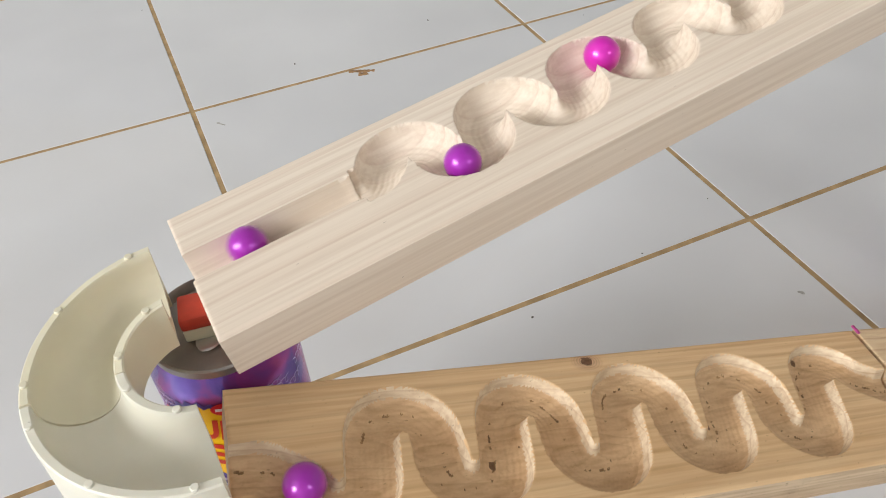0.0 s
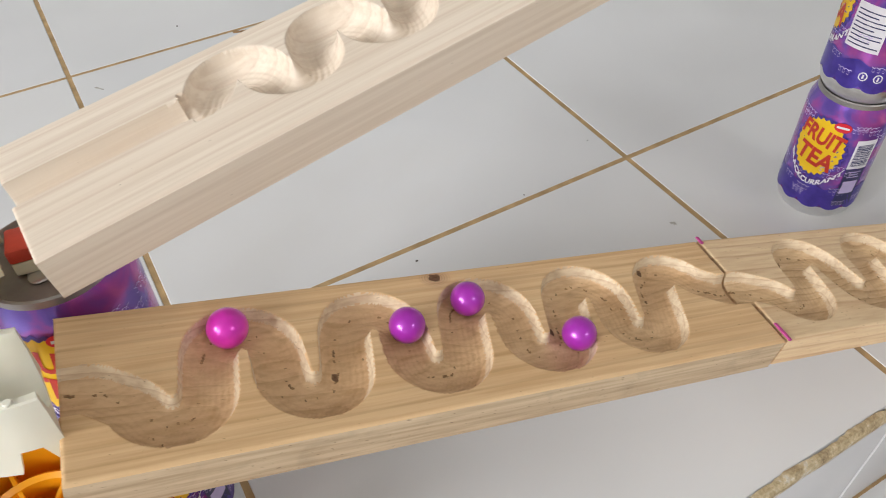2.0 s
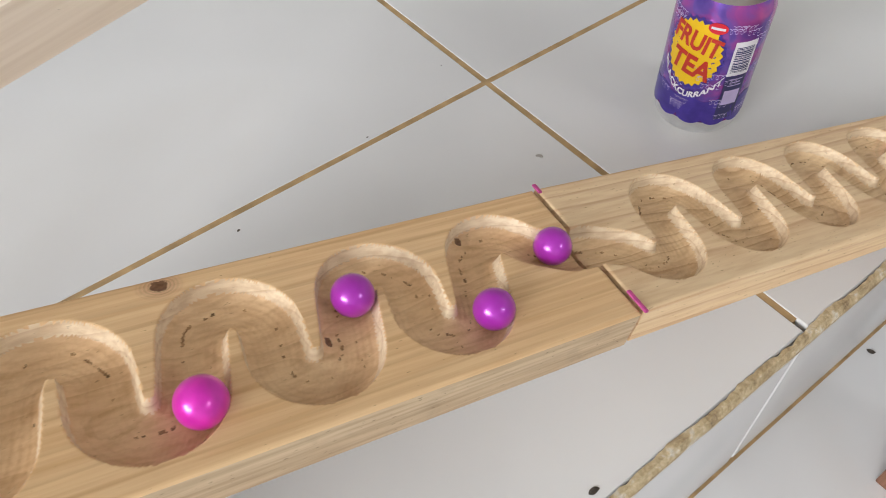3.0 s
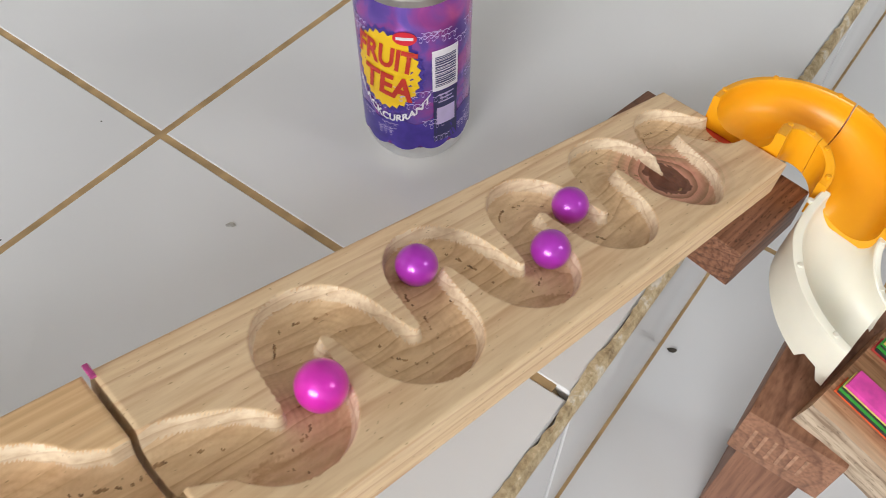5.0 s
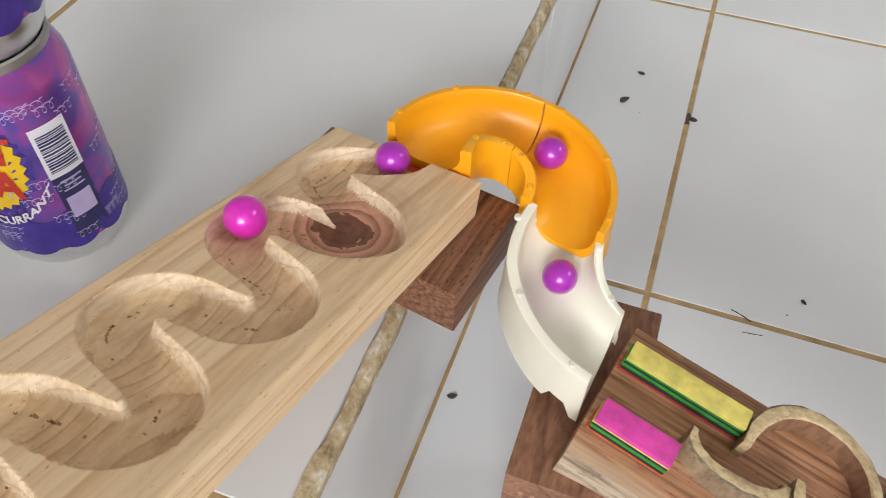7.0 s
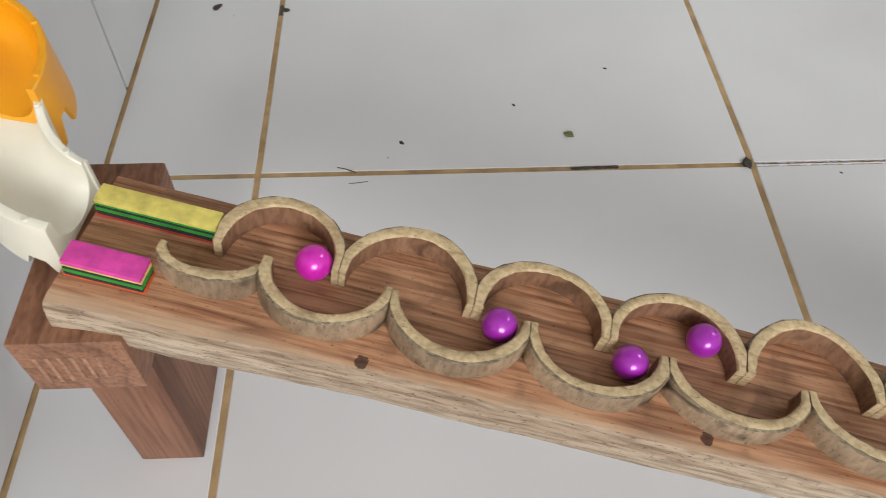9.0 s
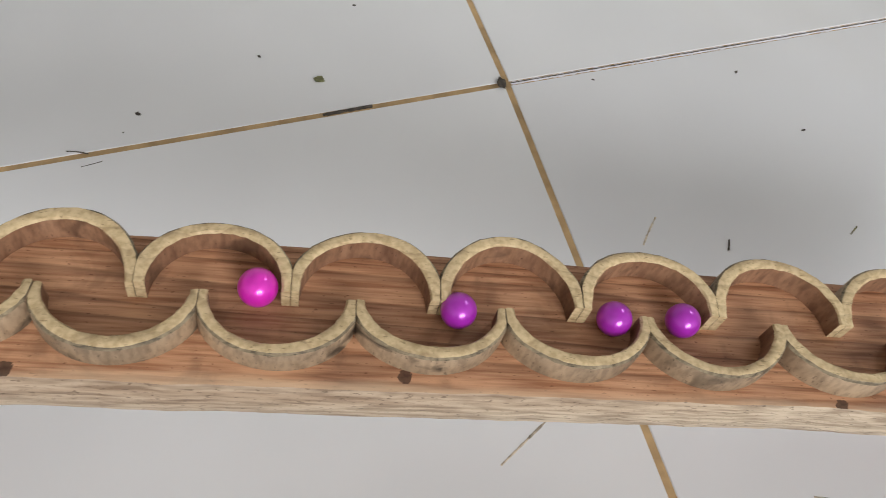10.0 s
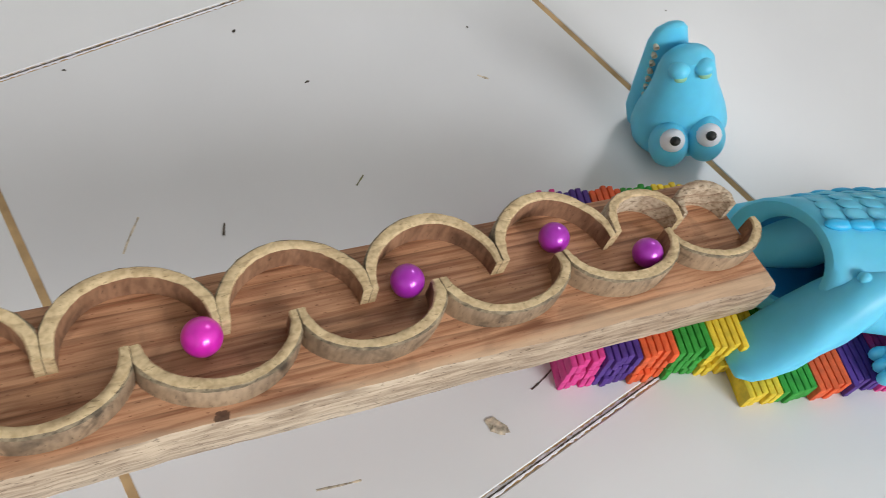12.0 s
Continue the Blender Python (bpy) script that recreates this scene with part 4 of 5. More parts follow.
CROSS = wood("reddish_crosspiece_wood", (0.37, 0.185, 0.11), (0.25, 0.115, 0.065), (0.13, 0.055, 0.032), ring=18, fleck=0.4, rough=0.55, stretch=0.3, swirl=2.5, blot=0.3)
SAWN = plain("freshly_sawn_hardwood", (0.40, 0.215, 0.13), 0.7, 0.2, 260, dent=0.3)
TEAK_POST = wood("reddish_post_wood", (0.31, 0.15, 0.09), (0.21, 0.095, 0.055), (0.10, 0.04, 0.025), ring=40, fleck=0.4, rough=0.55, along=2)
bamboo_track()

# ---- dyed stick rafts and the toy crocodile ----


def stick_raft(m, label, colours, per, wide, long, layers, high, shift=0.0):
    t = thing("stick_raft", m, label, "craft sticks", "stick rafts")
    rnd = random.Random(11)
    for lay_no in range(layers):
        for g, colour in enumerate(colours):
            for i in range(per):
                x = (g * per + i) * wide + lay_no * shift
                j = rnd.uniform(-0.0018, 0.0018)
                bm = box(x + 0.0002, x + wide - 0.0002, j, long + j, lay_no * high, (lay_no + 1) * high - 0.0003, 0.0013, seg=2)
                part("stick", bm, STICK_COLOURS[colour], t)
    return t


RAFT = ("pink", "purple", "orange", "green", "yellow")
stick_raft(pose(-0.0745, -0.9985, -STEP, 0, 0, -116.0), "raft of brightly dyed craft sticks propping the bamboo track", RAFT, 5, 0.0041, 0.113, 3, 0.0115)
stick_raft(pose(-0.1400, -1.0805, -STEP, 0, 0, -116.0), "raft of brightly dyed craft sticks under the toy crocodile", RAFT[::-1], 5, 0.0043, 0.113, 1, 0.0150)


TOOTHED = -1


def crocodile():
    t = thing("toy_crocodile", pose(-0.0926, -1.1355, -STEP + 0.0150, 0, 0, -126), "headless hollow turquoise rubber crocodile lying on dyed sticks", "toy crocodile")

    def tube(rows, mat, name, steps=40, label="", caps=(False, True)):
        """A soft body swept through rows of (centre, half width, half height)."""
        bm, rings = bmesh.new(), []
        for x, y, z, ry, rz in rows:
            rings.append([bm.verts.new((x, y + ry * math.cos(a), z + rz * math.sin(a))) for a in np.linspace(0, 2 * math.pi, steps + 1)[:-1]])
        for p, q in zip(rings, rings[1:]):
            for i in range(steps):
                bm.faces.new((p[i], p[(i + 1) % steps], q[(i + 1) % steps], q[i]))
        for k, ring in ((0, rings[0]), (1, rings[-1])):
            if caps[k]:
                bm.faces.new(ring)
        if name in ("shell", "hollow"):
            for v in bm.verts:
                v.co.x += (0.34 * (v.co.z - 0.0345) - 0.42 * v.co.y) * max(0.0, 1 - max(0.0, v.co.x) / 0.05)
        bmesh.ops.recalc_face_normals(bm, faces=bm.faces)
        return part(name, bm, mat, t, label)

    z = 0.0345
    tube([(x, 0, zc, ry, rz) for x, ry, rz, zc in ((0.004, 0.0235, 0.0235, z), (0.000, 0.0245, 0.0245, z), (-0.0025, 0.028, 0.028, z), (-0.003, 0.0315, 0.0315, z), (-0.0005, 0.0338, 0.0335, z), (0.006, 0.0345, 0.0342, z), (0.016, 0.0355, 0.0345, 0.0348), (0.035, 0.0405, 0.0355, 0.0357), (0.060, 0.043, 0.0365, 0.0367), (0.09, 0.042, 0.036, 0.0362), (0.12, 0.036, 0.031, 0.031), (0.15, 0.025, 0.021, 0.022), (0.19, 0.014, 0.012, 0.013), (0.23, 0.004, 0.004, 0.006))], CROC, "shell")
    # inside of the neck; its shade is put into the dark blue colour
    tube([(0.0038, 0, z, 0.0236, 0.0236), (0.02, 0, z, 0.0245, 0.0245), (0.05, 0, z, 0.026, 0.025), (0.075, 0, z, 0.016, 0.016), (0.08, 0, z, 0.001, 0.001)], CROC_IN, "hollow", label="open neck, its inside coloured dark blue for shade")
    for side in (-1, 0.72):
        tube([(0.046, side * 0.026, 0.046, 0.004, 0.006), (0.040, side * 0.027, 0.042, 0.016, 0.022), (0.028, side * 0.030, 0.034, 0.0200, 0.0275), (0.016, side * 0.034, 0.0270, 0.0205, 0.0250), (0.004, side * 0.039, 0.0190, 0.0215, 0.0185), (-0.009, side * 0.044, 0.0120, 0.0200, 0.0118), (-0.018, side * 0.047, 0.0085, 0.0180, 0.0083), (-0.025, side * 0.049, 0.0064, 0.0130, 0.0060), (-0.0285, side * 0.050, 0.0060, 0.003, 0.002)], CROC, "leg")
        tube([(0.118, side * 0.030, 0.026, 0.004, 0.008), (0.105, side * 0.034, 0.020, 0.012, 0.017), (0.088, side * 0.043, 0.012, 0.014, 0.0118), (0.074, side * 0.049, 0.0095, 0.014, 0.0092), (0.064, side * 0.051, 0.0078, 0.011, 0.0074), (0.061, side * 0.051, 0.0065, 0.002, 0.002)], CROC, "leg")
        for k in (-1, 0, 1):
            bm = bmesh.new()
            ellipsoid(bm, (0.064, side * 0.050 + 0.0075 * k, 0.0062), (0.0065, 0.0042, 0.0058), seg=14)
            part("toe", bm, CROC, t)
    for i in range(10):
        x = 0.016 + 0.0125 * i
        wide, high, mid = (float(np.interp(x, (0.006, 0.016, 0.035, 0.06, 0.09, 0.12, 0.15), row)) for row in ((0.0345, 0.0355, 0.0405, 0.043, 0.042, 0.036, 0.025), (0.0342, 0.0345, 0.0355, 0.0365, 0.036, 0.031, 0.021), (0.0345, 0.0348, 0.0357, 0.0367, 0.0362, 0.031, 0.022)))
        at = lambda a, f=1.0: (x, f * wide * math.cos(radians(a)), mid + f * high * math.sin(radians(a)))
        for a in (38, 52, 66, 79):
            bm = bmesh.new()
            part("back_scale", ellipsoid(bm, at(a, 0.985), (0.0072, 0.0060, 0.0013), (a - 90, 0, 0), seg=14), CROC, t)
        for a in (24, 91):
            bm = bmesh.new()
            part("back_ridge", ellipsoid(bm, at(a, 1.005), (0.0084, 0.0036, 0.0028), (a - 90, 0, 0), seg=14), CROC_DARK, t, "bright blue scalloped ridge")
    for x, a in ((0.027, 136), (0.042, 143), (0.029, 158), (0.060, 138), (0.056, 160), (0.078, 150)):
        bm = bmesh.new()
        ry, rz = np.interp(x, (0.016, 0.035, 0.06, 0.09), (0.0355, 0.0405, 0.043, 0.042)), 0.036
        ellipsoid(bm, (x, ry * math.cos(radians(a)), 0.036 + rz * math.sin(radians(a))), (0.0036, 0.0032, 0.0034), seg=12)
        part("wart", bm, CROC, t)

    h = thing("toy_crocodile", pose(0.0235, -1.1935, -STEP + 0.006, 0, 0, 148) @ pose(0, 0, 0, 15) @ Matrix.Diagonal((0.83, 0.83, 0.80, 1)), "turquoise rubber crocodile head with bulging eyes standing snout up", "toy crocodile")
    # local +x faces the viewer's side of the eyes, z runs up the snout
    bm, rings = bmesh.new(), []
    for z, rx, ry, cx in ((0.0, 0.026, 0.034, -0.004), (0.006, 0.031, 0.0375, -0.004), (0.018, 0.033, 0.0390, -0.004), (0.030, 0.029, 0.0365, -0.005), (0.045, 0.0235, 0.0315, -0.004), (0.062, 0.0195, 0.0255, -0.004), (0.078, 0.0172, 0.0222, -0.004), (0.088, 0.0150, 0.0200, -0.003), (0.095, 0.0118, 0.0155, -0.002), (0.0985, 0.006, 0.009, -0.002), (0.0992, 0.0012, 0.002, -0.002)):
        rings.append([bm.verts.new((cx + rx * math.cos(a), ry * math.sin(a), z)) for a in np.linspace(0, 2 * math.pi, 37)[:-1]])
    for p, q in zip(rings, rings[1:]):
        for i in range(36):
            bm.faces.new((p[i], p[(i + 1) % 36], q[(i + 1) % 36], q[i]))
    bm.faces.new(rings[0]), bm.faces.new(rings[-1])
    bmesh.ops.recalc_face_normals(bm, faces=bm.faces)
    part("upper_jaw", bm, CROC, h)
    bm, rings = bmesh.new(), []
    for z, rx, ry, cx, cy in ((0.0, 0.014, 0.034, -0.024, -0.003), (0.020, 0.016, 0.035, -0.026, -0.004), (0.045, 0.0120, 0.026, -0.027, -0.008), (0.070, 0.0090, 0.019, -0.027, -0.010), (0.090, 0.0078, 0.0155, -0.026, -0.010), (0.102, 0.0068, 0.0125, -0.024, -0.009), (0.108, 0.0045, 0.008, -0.022, -0.008), (0.1100, 0.001, 0.002, -0.021, -0.008)):
        rings.append([bm.verts.new((cx + rx * math.cos(a), cy + ry * math.sin(a), z)) for a in np.linspace(0, 2 * math.pi, 37)[:-1]])
    for p, q in zip(rings, rings[1:]):
        for i in range(36):
            bm.faces.new((p[i], p[(i + 1) % 36], q[(i + 1) % 36], q[i]))
    bm.faces.new(rings[0]), bm.faces.new(rings[-1])
    bmesh.ops.recalc_face_normals(bm, faces=bm.faces)
    part("lower_jaw", bm, CROC, h)
    for y in (-0.0145, 0.0145):
        bm = bmesh.new()
        ellipsoid(bm, (0.023, y, 0.0215), (0.0175, 0.0158, 0.0215))
        socket = part("brow", bm, CROC, h)
        bm = bmesh.new()
        ellipsoid(bm, (0.0305, y * 0.98, 0.0345), (0.0096, 0.0100, 0.0100))
        eye = part("eyeball", bm, WHITE_PAINT, h, "glossy white eye")
        bm = bmesh.new()
        ellipsoid(bm, (0.0367, y * 0.95, 0.0410), (0.0040, 0.0042, 0.0036))
        pupil = part("pupil", bm, BLACK, eye)
        bm = bmesh.new()
        ellipsoid(bm, (0.0085, y * 0.62, 0.0900), (0.0080, 0.0082, 0.0066))
        nostril = part("nostril", bm, CROC, h)
        bm = bmesh.new()
        ellipsoid(bm, (0.0142, y * 0.62, 0.0865), (0.0028, 0.0048, 0.0030))
        part("stain", bm, GREENISH, nostril, "faded lime spot")
    for side in (TOOTHED,):
        for i in range(7):
            bm = lathe([(0.0024, 0.0), (0.0020, 0.003), (0.0, 0.0062)], 10)
            bmesh.ops.rotate(bm, verts=bm.verts, matrix=Matrix.Rotation(radians(-80), 3, "Y"))
            bmesh.ops.translate(bm, verts=bm.verts, vec=(-0.0165, side * (0.0265 - 0.0010 * i), 0.040 + 0.0085 * i))
            part("tooth", bm, CROC_TOOTH, h)


crocodile()

# ---- marbles ----


def marble(label, mat, radius):
    t = thing("marble", Matrix(), label, "marble", "rolling marbles")
    bm = bmesh.new()
    bmesh.ops.create_uvsphere(bm, u_segments=40, v_segments=24, radius=radius)
    part("ball", bm, mat, t)
    return t


MARBLES = [marble("shiny purple pearl marble rolling down the track", PURPLE, 0.0077) for _ in range(3)] + [marble("shiny hot-pink pearl marble rolling last down the track", PINK, 0.0081)]

# ---- dust and stains on the floors ----


MOSS = plain("dry_olive_scrap", (0.22, 0.22, 0.10), 0.9, 0.3, 200)
TAN = plain("dried_tan_dirt", (0.58, 0.50, 0.38), 0.9, 0.35, 260)
RUST = plain("rusty_brown_chip", (0.42, 0.24, 0.11), 0.9, 0.3, 200)
DUSTY = plain("pale_grey_dust", (0.52, 0.50, 0.46), 0.9, 0.2, 300)


def floor_bits():
    rnd = random.Random(21)

    def crumb(x, y, z, size, mat, flat=0.3):
        bm = bmesh.new()
        bmesh.ops.create_icosphere(bm, subdivisions=2, radius=size)
        for v in bm.verts:
            v.co = Vector((v.co.x * rnd.uniform(0.8, 1.5), v.co.y * rnd.uniform(0.5, 0.9), v.co.z * flat)) * rnd.uniform(0.8, 1.2)
        ob = part("crumb", bm, mat, smooth=False)
        ob.matrix_world = pose(x, y, z + size * flat * 0.6, 0, 0, rnd.uniform(0, 180))
        tagged(ob, "small dark crumb of dirt lying on the white tiles", "crumb", "floor crumbs")

    low = -STEP
    for x, y, z, s in ((0.519, -0.348, low, 0.0042), (0.565, -0.356, low, 0.0032), (0.167, -0.30, low, 0.003), (0.332, -0.52, low, 0.0022), (0.30, -0.792, low + 0.001, 0.005), (0.513, -0.413, low, 0.0035), (0.42, -0.70, low, 0.0015), (0.2, -1.0, low, 0.0014), (0.27, -0.98, low, 0.0014), (-0.163, -0.28, 0, 0.0026)):
        crumb(x, y, z, s, DIRT)
    def streak(pts, z, wide, mat, label, high=0.0003):
        """A thin dry mark or fibre through given points of a floor."""
        bm, rows = bmesh.new(), []
        p = resample(pts, 0.002)
        for i, (x, y) in enumerate(p):
            q = p[min(i + 1, len(p) - 1)] - p[max(i - 1, 0)]
            q = np.array((-q[1], q[0])) / max(1e-9, np.hypot(*q)) * wide * 0.5 * rnd.uniform(0.5, 1.1)
            rows.append([bm.verts.new((x + f * q[0], y + f * q[1], z + h)) for f, h in ((1, 0), (0.6, high), (-0.6, high), (-1, 0))])
        for a, b in zip(rows, rows[1:]):
            for k in range(3):
                bm.faces.new((a[k], a[k + 1], b[k + 1], b[k]))
        bmesh.ops.recalc_face_normals(bm, faces=bm.faces)
        tagged(part("streak", bm, mat, smooth=False), label, "dirt streak", "floor streaks")

    bed = low - 0.0005
    for pts, z, wide, mat, label, high in (
        ([(0.3000, -0.652), (0.3005, -0.670), (0.3008, -0.690)], bed, 0.0038, DIRT, "dark dirt caught in a tan floor joint", 0.0008),
        ([(0.3000, -0.800), (0.3000, -1.203)], bed, 0.0042, WHITE_PAINT, "white filler in a stretch of floor joint", 0.0003),
        ([(0.3002, -0.800), (0.3002, -1.203)], bed, 0.0012, DIRT, "dark dirty crack in a filled floor joint", 0.0006),
        ([(-0.1000, -0.80), (-0.1000, -1.203)], bed, 0.0042, WHITE_PAINT, "white filler in a stretch of floor joint", 0.0003),
        ([(-0.1000, -0.80), (-0.1000, -1.203)], bed, 0.0014, DIRT, "dark dirty crack in a filled floor joint", 0.0006),
        ([(0.5050, -0.4085), (0.522, -0.4085)], bed, 0.0038, DIRT, "dark dirt caught in a tan floor joint", 0.0008),
        ([(0.3064, -0.4695), (0.3045, -0.477), (0.3002, -0.4845)], low, 0.0012, DIRT, "dark hair-like fibre lying on the tiles", 0.0004),
        ([(0.2889, -0.4792), (0.2895, -0.486), (0.2908, -0.4935)], low, 0.0007, DIRT, "dark hair-like fibre lying on the tiles", 0.0003),
        ([(0.1205, -0.8968), (0.1125, -0.8925)], low, 0.0019, DIRT, "short dark splinter lying on the tiles", 0.0009),
        ([(0.1045, -0.9805), (0.1065, -0.984), (0.1095, -0.9888)], low, 0.0012, MOSS, "thin green scrap lying on the tiles", 0.0005),
        ([(0.1464, -1.1102), (0.143, -1.1125), (0.1391, -1.1151)], low, 0.0024, TAN, "tan smear dried on the white tiles", 0.0002),
        ([(0.1306, -0.8383), (0.140, -0.846), (0.1505, -0.8561)], low, 0.0014, TAN, "tan smear dried on the white tiles", 0.0002),
        ([(0.0112, -0.7002), (0.020, -0.716), (0.0303, -0.7347)], low, 0.0016, TAN, "tan smear dried on the white tiles", 0.0002),
        ([(-0.0486, -0.8611), (-0.0529, -0.8716), (-0.0568, -0.8825)], low, 0.0014, TAN, "tan smear dried on the white tiles", 0.0002),
        ([(-0.0663, -0.9872), (-0.0655, -0.996), (-0.0632, -1.0044)], low, 0.0012, DIRT, "dark hair-like fibre lying on the tiles", 0.0003),
        ([(-0.225, 0.396), (-0.212, 0.391), (-0.198, 0.385)], 0.0, 0.0060, RUST, "rust-brown chip in the tile's edge", 0.0002),
        ([(-0.217, 0.386), (-0.212, 0.382), (-0.207, 0.384)], 0.0, 0.0085, RUST, "rust-brown chip in the tile's edge", 0.0002),
        ([(-0.381, 0.366), (-0.377, 0.360), (-0.374, 0.357)], 0.0, 0.0030, DUSTY, "faint grey smudge on the white tiles", 0.0001),
    ):
        streak(pts, z, wide, mat, label, high)
    crumb(-0.023, -0.086, 0, 0.0022, DUSTY, 0.3), crumb(0.3373, -0.6556, low, 0.0040, MOSS, 0.4), crumb(-0.0731, -0.9577, low, 0.0052, TAN, 0.15)
    for i in range(26):
        if rnd.random() < 0.35:
            crumb(rnd.uniform(-0.6, 0.7), rnd.uniform(-0.2, 0.9), 0, rnd.uniform(0.0006, 0.0014), DIRT)
        else:
            crumb(rnd.uniform(-0.35, 0.8), rnd.uniform(-1.5, -0.33), low, rnd.uniform(0.0006, 0.0016), DIRT)


floor_bits()

# ---- floor tiles, riser and the step's edge ----
TILE_SIDE, JOINT, SKEW = 0.40, 0.0035, 0.0135


def slab(x0, x1, y0, y1, z, parent, name="tile", thick=0.008, skew0=0.0, skew1=0.0):
    """One tile; skew0 and skew1 turn its two long edges a little towards the west."""
    bm = bmesh.new()
    e = 0.0012
    ring = lambda d, h: [bm.verts.new((x, y, h)) for x, y in ((x0 + d, y0 + d + skew0), (x1 - d, y0 + d), (x1 - d, y1 - d), (x0 + d, y1 - d + skew1))]
    a, b, c = ring(0, z - thick), ring(0, z - e), ring(e, z)
    for p, q in ((a, b), (b, c)):
        for i in range(4):
            bm.faces.new((p[i], p[(i + 1) % 4], q[(i + 1) % 4], q[i]))
    bm.faces.new(c)
    return part(name, bm, TILE, parent, smooth=False)


def floors():
    up = tagged(thing("floor_upper", Matrix(), "white glazed tile floor with tan grout", "floor"), kind="structure")
    h = JOINT / 2
    for i in range(-16, 8):
        for j in range(-1, 8):
            x0, y0 = i * TILE_SIDE, j * TILE_SIDE
            y1 = y0 + TILE_SIDE
            y0 = max(y0, EDGE + 0.004) if j == -1 else y0 + h
            slab(max(-6.2, x0 + h), min(3.2, x0 + TILE_SIDE - h), y0, min(y1 - h, 3.0), 0.0, up)
    low = tagged(thing("floor_lower", Matrix(), "white glazed tile floor below the step, stained tan grout", "floor"), kind="structure")
    lines = [-4.2, -4.00, -3.60, -3.20, -2.80, -2.40, -2.00, -1.60, -1.203, -0.797, -0.4085, EDGE + 0.006]
    for i in range(-17, 8):
        for y0, y1 in zip(lines, lines[1:]):
            x0 = 0.30 + i * TILE_SIDE
            if x0 + TILE_SIDE > -6.2 and x0 < 3.2:
                slab(max(-6.2, x0 + h), min(3.2, x0 + TILE_SIDE - h), y0 + h, y1 - (h if y1 < -0.3 else 0), -STEP, low, skew0=SKEW if (i, y0) == (-1, -0.797) else 0.0, skew1=SKEW if (i, y1) == (-1, -0.797) else 0.0)
    riser = tagged(thing("step_riser", Matrix(), "white tiled riser of the step, dirty at its chipped edge", "step"), kind="structure")
    for i in range(-16, 8):
        x0 = i * TILE_SIDE
        part("riser_tile", box(max(-6.2, x0 + h), min(3.2, x0 + TILE_SIDE - h), EDGE + 0.001, EDGE + 0.011, -STEP + 0.003, -0.010, 0.001, seg=1), TILE, riser, smooth=False)
    part("foot_joint", box(-6.2, 3.2, EDGE - 0.001, EDGE + 0.012, -STEP - 0.002, -STEP + 0.0004), GROUT, riser, smooth=False)
    # the broken mortar line along the nosing
    rnd = random.Random(17)
    bm = bmesh.new()
    n = 900
    rows = []
    for i in range(n + 1):
        x = -1.6 + 3.6 * i / n
        w = 0.0042 + 0.0022 * noise.noise((x * 30, 0, 0)) + 0.0018 * noise.noise((x * 160, 3, 0))
        d = 0.0015 + 0.002 * noise.noise((x * 45, 7, 0))
        rows.append([bm.verts.new(p) for p in ((x, EDGE + max(0.002, w), 0.0009 + 0.0005 * noise.noise((x * 200, 1, 0))), (x, EDGE + 0.001, 0.0011 + 0.0006 * noise.noise((x * 180, 5, 0))), (x, EDGE - 0.0012 - d * 0.4, -0.003), (x, EDGE - 0.0008, -0.0115 - d), (x, EDGE + 0.006, -0.0120), (x, EDGE + 0.013, -0.002))])
    for p, q in zip(rows, rows[1:]):
        for k in range(5):
            bm.faces.new((p[k], p[k + 1], q[k + 1], q[k]))
    bmesh.ops.recalc_face_normals(bm, faces=bm.faces)
    part("edge_mortar", bm, GROUT_EDGE, riser, "chipped brown and white mortar")


floors()

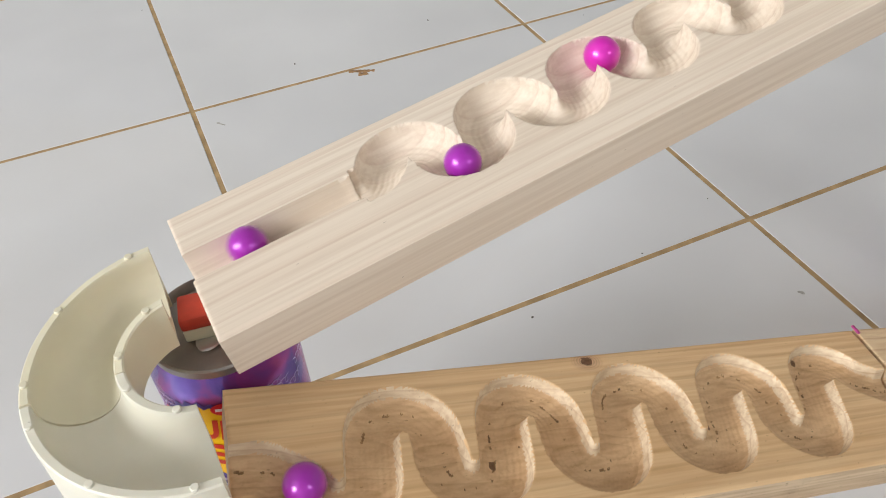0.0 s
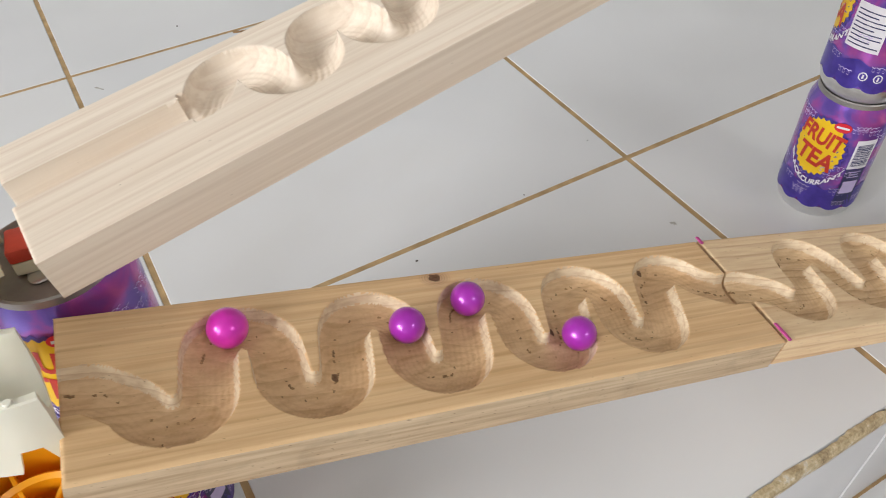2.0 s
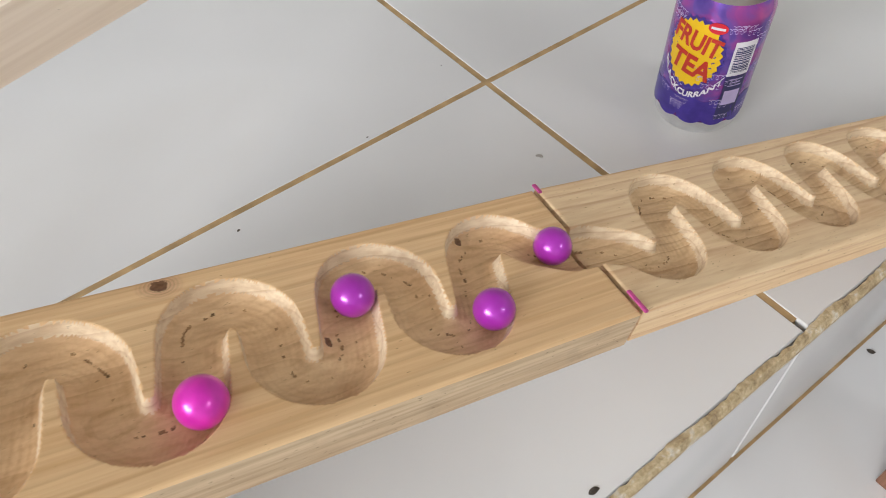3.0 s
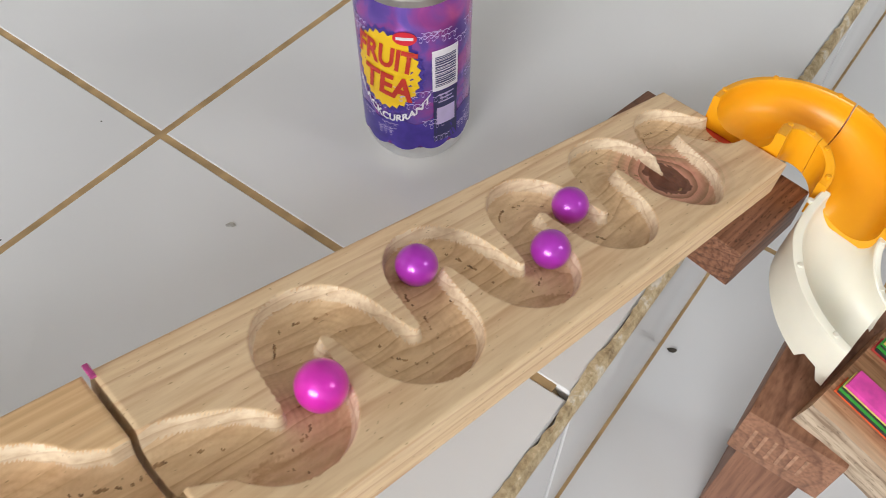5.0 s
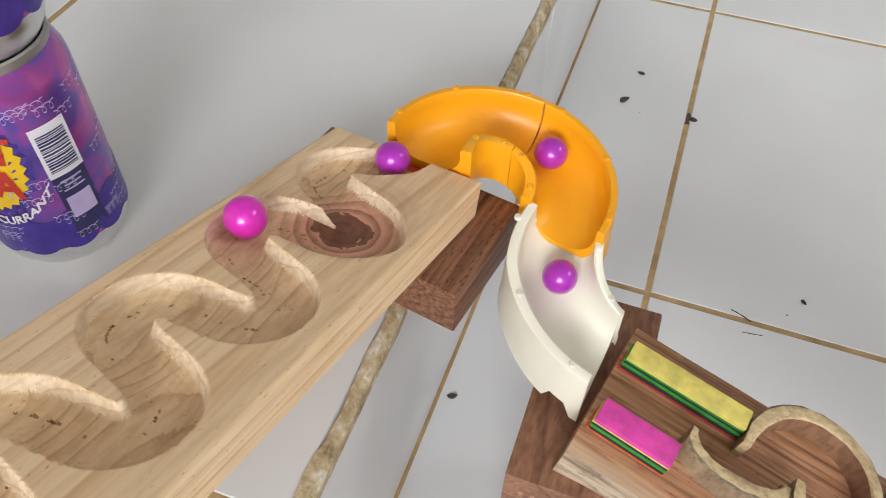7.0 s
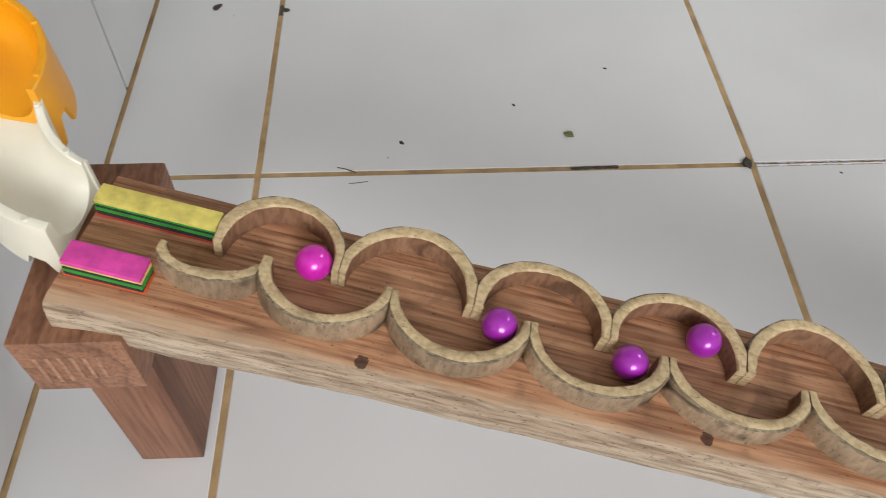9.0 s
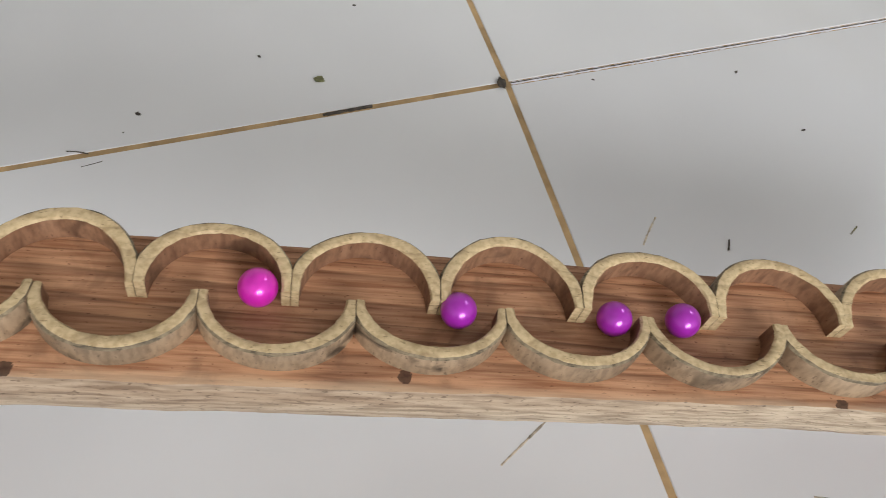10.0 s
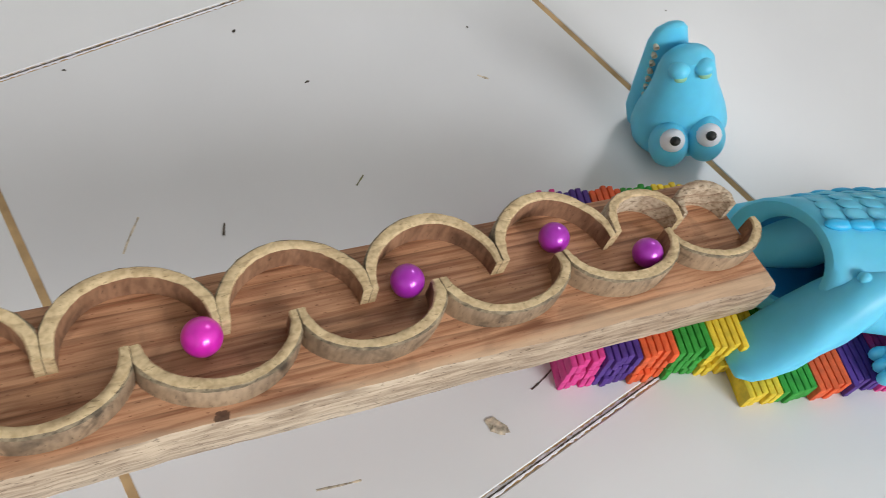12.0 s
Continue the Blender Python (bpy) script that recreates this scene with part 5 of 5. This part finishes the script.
# ---- what moves ----
TIMES = [
    [(0, 1.1374), (0.1, 1.1644), (0.2, 1.187), (0.3, 1.2071), (0.4, 1.2224), (0.5, 1.2404), (0.6, 1.2626), (0.7, 1.2755), (0.8, 1.291), (0.9, 1.3088), (1, 1.3217), (1.1, 1.3394), (1.2, 1.3642), (1.3, 1.3771), (1.4, 1.3926), (1.5, 1.4051), (1.6, 1.4164), (1.7, 1.4351), (1.8, 1.4564), (1.9, 1.474), (2, 1.4857), (2.1, 1.5038), (2.2, 1.5168), (2.3, 1.5309), (2.4, 1.5509), (2.5, 1.5709), (2.6, 1.5872), (2.7, 1.6064), (2.8, 1.6242), (2.9, 1.6371), (3, 1.6536), (3.1, 1.6748), (3.2, 1.7091), (4.8, 1.973), (4.9, 1.9823), (5, 2.0035), (5.1, 2.0238), (5.2, 2.0367), (5.3, 2.052), (5.4, 2.0712), (5.5, 2.0827), (5.6, 2.1052), (5.7, 2.1255), (5.8, 2.1407), (5.9, 2.1549), (6, 2.1739), (6.1, 2.1905), (6.2, 2.2129), (6.3, 2.2319), (6.4, 2.2368), (6.5, 2.2574), (6.6, 2.278), (6.7, 2.3117), (8.3, 2.6333), (8.4, 2.6475), (8.5, 2.6594), (8.6, 2.6743), (8.7, 2.6858), (8.8, 2.6931), (8.9, 2.7097), (9, 2.7232), (9.2, 2.758), (9.4, 2.7876), (9.5, 2.7976), (9.6, 2.8116), (9.8, 2.835), (10, 2.8645), (10.2, 2.8934), (10.4, 2.9185), (10.5, 2.9335), (10.6, 2.9511), (10.8, 2.9847), (11, 3.0115), (11.2, 3.0441), (11.4, 3.0844), (11.5, 3.0989), (11.6, 3.1191), (11.8, 3.1555), (12, 3.1838)],
    [(0, 0.9564), (0.1, 1.0022), (0.2, 1.0356), (0.3, 1.0654), (0.4, 1.104), (0.5, 1.1465), (0.6, 1.175), (0.7, 1.1989), (0.8, 1.2118), (0.9, 1.2318), (1, 1.259), (1.1, 1.2719), (1.2, 1.2838), (1.3, 1.3006), (1.4, 1.3147), (1.5, 1.3302), (1.6, 1.3525), (1.7, 1.3712), (1.8, 1.383), (1.9, 1.3998), (2, 1.4093), (2.1, 1.4269), (2.2, 1.447), (2.3, 1.467), (2.4, 1.4798), (2.5, 1.4978), (2.6, 1.5168), (2.7, 1.5274), (2.8, 1.5449), (2.9, 1.572), (3, 1.5872), (3.1, 1.6016), (3.2, 1.6219), (4.8, 1.9138), (4.9, 1.9291), (5, 1.9471), (5.1, 1.9635), (5.2, 1.9753), (5.3, 1.9941), (5.4, 2.0144), (5.5, 2.0299), (5.6, 2.0425), (5.7, 2.0664), (5.8, 2.0794), (5.9, 2.0947), (6, 2.1157), (6.1, 2.136), (6.2, 2.1454), (6.3, 2.1669), (6.4, 2.1835), (6.5, 2.1999), (6.6, 2.22), (6.7, 2.2395), (8.3, 2.5972), (8.4, 2.6107), (8.5, 2.6193), (8.6, 2.6333), (8.7, 2.6475), (8.8, 2.6594), (8.9, 2.6743), (9, 2.6843), (9.2, 2.7157), (9.4, 2.7498), (9.5, 2.7595), (9.6, 2.7759), (9.8, 2.8011), (10, 2.8305), (10.2, 2.854), (10.4, 2.8835), (10.5, 2.9007), (10.6, 2.9111), (10.8, 2.941), (11, 2.9685), (11.2, 2.9981), (11.4, 3.0247), (11.5, 3.0471), (11.6, 3.0679), (11.8, 3.1056), (12, 3.1337)],
    [(0, 0.8453), (0.1, 0.8618), (0.2, 0.8828), (0.3, 0.9025), (0.4, 0.9263), (0.5, 0.9612), (0.6, 1.0096), (0.7, 1.0375), (0.8, 1.0673), (0.9, 1.1078), (1, 1.1562), (1.1, 1.1786), (1.2, 1.2024), (1.3, 1.2153), (1.4, 1.233), (1.5, 1.2557), (1.6, 1.2731), (1.7, 1.2862), (1.8, 1.3053), (1.9, 1.317), (2, 1.3325), (2.1, 1.3583), (2.2, 1.3736), (2.3, 1.3854), (2.4, 1.4046), (2.5, 1.4136), (2.6, 1.4304), (2.7, 1.447), (2.8, 1.474), (2.9, 1.4869), (3, 1.5039), (3.1, 1.5203), (3.2, 1.5344), (4.8, 1.8355), (4.9, 1.8522), (5, 1.8647), (5.1, 1.8817), (5.2, 1.8994), (5.3, 1.9197), (5.4, 1.9326), (5.5, 1.9479), (5.6, 1.9635), (5.7, 1.9753), (5.8, 1.9894), (5.9, 2.0096), (6, 2.0261), (6.1, 2.039), (6.2, 2.0592), (6.3, 2.0747), (6.4, 2.0865), (6.5, 2.1078), (6.6, 2.1313), (6.7, 2.1442), (8.3, 2.5273), (8.4, 2.5406), (8.5, 2.5548), (8.6, 2.5711), (8.7, 2.5838), (8.8, 2.5972), (8.9, 2.6092), (9, 2.6179), (9.2, 2.649), (9.4, 2.6728), (9.5, 2.6844), (9.6, 2.6931), (9.8, 2.7254), (10, 2.758), (10.2, 2.7891), (10.4, 2.8116), (10.5, 2.8275), (10.6, 2.841), (10.8, 2.8675), (11, 2.8978), (11.2, 2.9275), (11.4, 2.9524), (11.5, 2.967), (11.6, 2.9819), (11.8, 3.0101), (12, 3.0387)],
    [(0, 0.7127), (0.1, 0.7302), (0.2, 0.7527), (0.3, 0.7644), (0.4, 0.7832), (0.5, 0.803), (0.6, 0.8183), (0.7, 0.8372), (0.8, 0.8523), (0.9, 0.8712), (1, 0.8898), (1.1, 0.9131), (1.2, 0.9395), (1.3, 0.9792), (1.4, 1.0208), (1.5, 1.0561), (1.6, 1.084), (1.7, 1.1362), (1.8, 1.1585), (1.9, 1.1834), (2, 1.2029), (2.1, 1.2212), (2.2, 1.239), (2.3, 1.2626), (2.4, 1.2766), (2.5, 1.2911), (2.6, 1.31), (2.7, 1.3229), (2.8, 1.3346), (2.9, 1.363), (3, 1.3775), (3.1, 1.3962), (3.2, 1.4093), (4.8, 1.7046), (4.9, 1.7256), (5, 1.7416), (5.1, 1.7612), (5.2, 1.7788), (5.3, 1.7965), (5.4, 1.8168), (5.5, 1.8298), (5.6, 1.8474), (5.7, 1.8618), (5.8, 1.8782), (5.9, 1.8935), (6, 1.9095), (6.1, 1.9291), (6.2, 1.9408), (6.3, 1.9563), (6.4, 1.9695), (6.5, 1.9825), (6.6, 2.0035), (6.7, 2.0226), (8.3, 2.3588), (8.4, 2.4008), (8.5, 2.466), (8.6, 2.4945), (8.7, 2.4991), (8.8, 2.5036), (8.9, 2.5171), (9, 2.5259), (9.2, 2.5519), (9.4, 2.5823), (9.5, 2.5938), (9.6, 2.6062), (9.8, 2.6321), (10, 2.6579), (10.2, 2.683), (10.4, 2.7112), (10.5, 2.7254), (10.6, 2.744), (10.8, 2.7714), (11, 2.7966), (11.2, 2.829), (11.4, 2.8615), (11.5, 2.8735), (11.6, 2.8904), (11.8, 2.917), (12, 2.941)],
]


def motions():
    for ball, rows, radius in zip(MARBLES, TIMES, (0.0077, 0.0077, 0.0077, 0.0081)):
        ts, ds = np.array(rows).T
        turn, before, keys = Matrix.Identity(3), None, []
        for k in range(0, 361):
            t = k / 30
            d = np.interp(t, ts, ds)
            p = Vector([np.interp(d, RUN_D, c) for c in RUN.T]) + Vector((0, 0, radius - BALL_R))
            if before is not None and (p - before).length > 1e-7:
                axis = Vector((0, 0, 1)).cross(p - before)
                if axis.length > 1e-9:
                    turn = Matrix.Rotation((p - before).length / radius, 3, axis.normalized()) @ turn
            before = p
            keys.append((t, Matrix.Translation(p) @ turn.to_4x4()))
        walk(ball, keys)


motions()
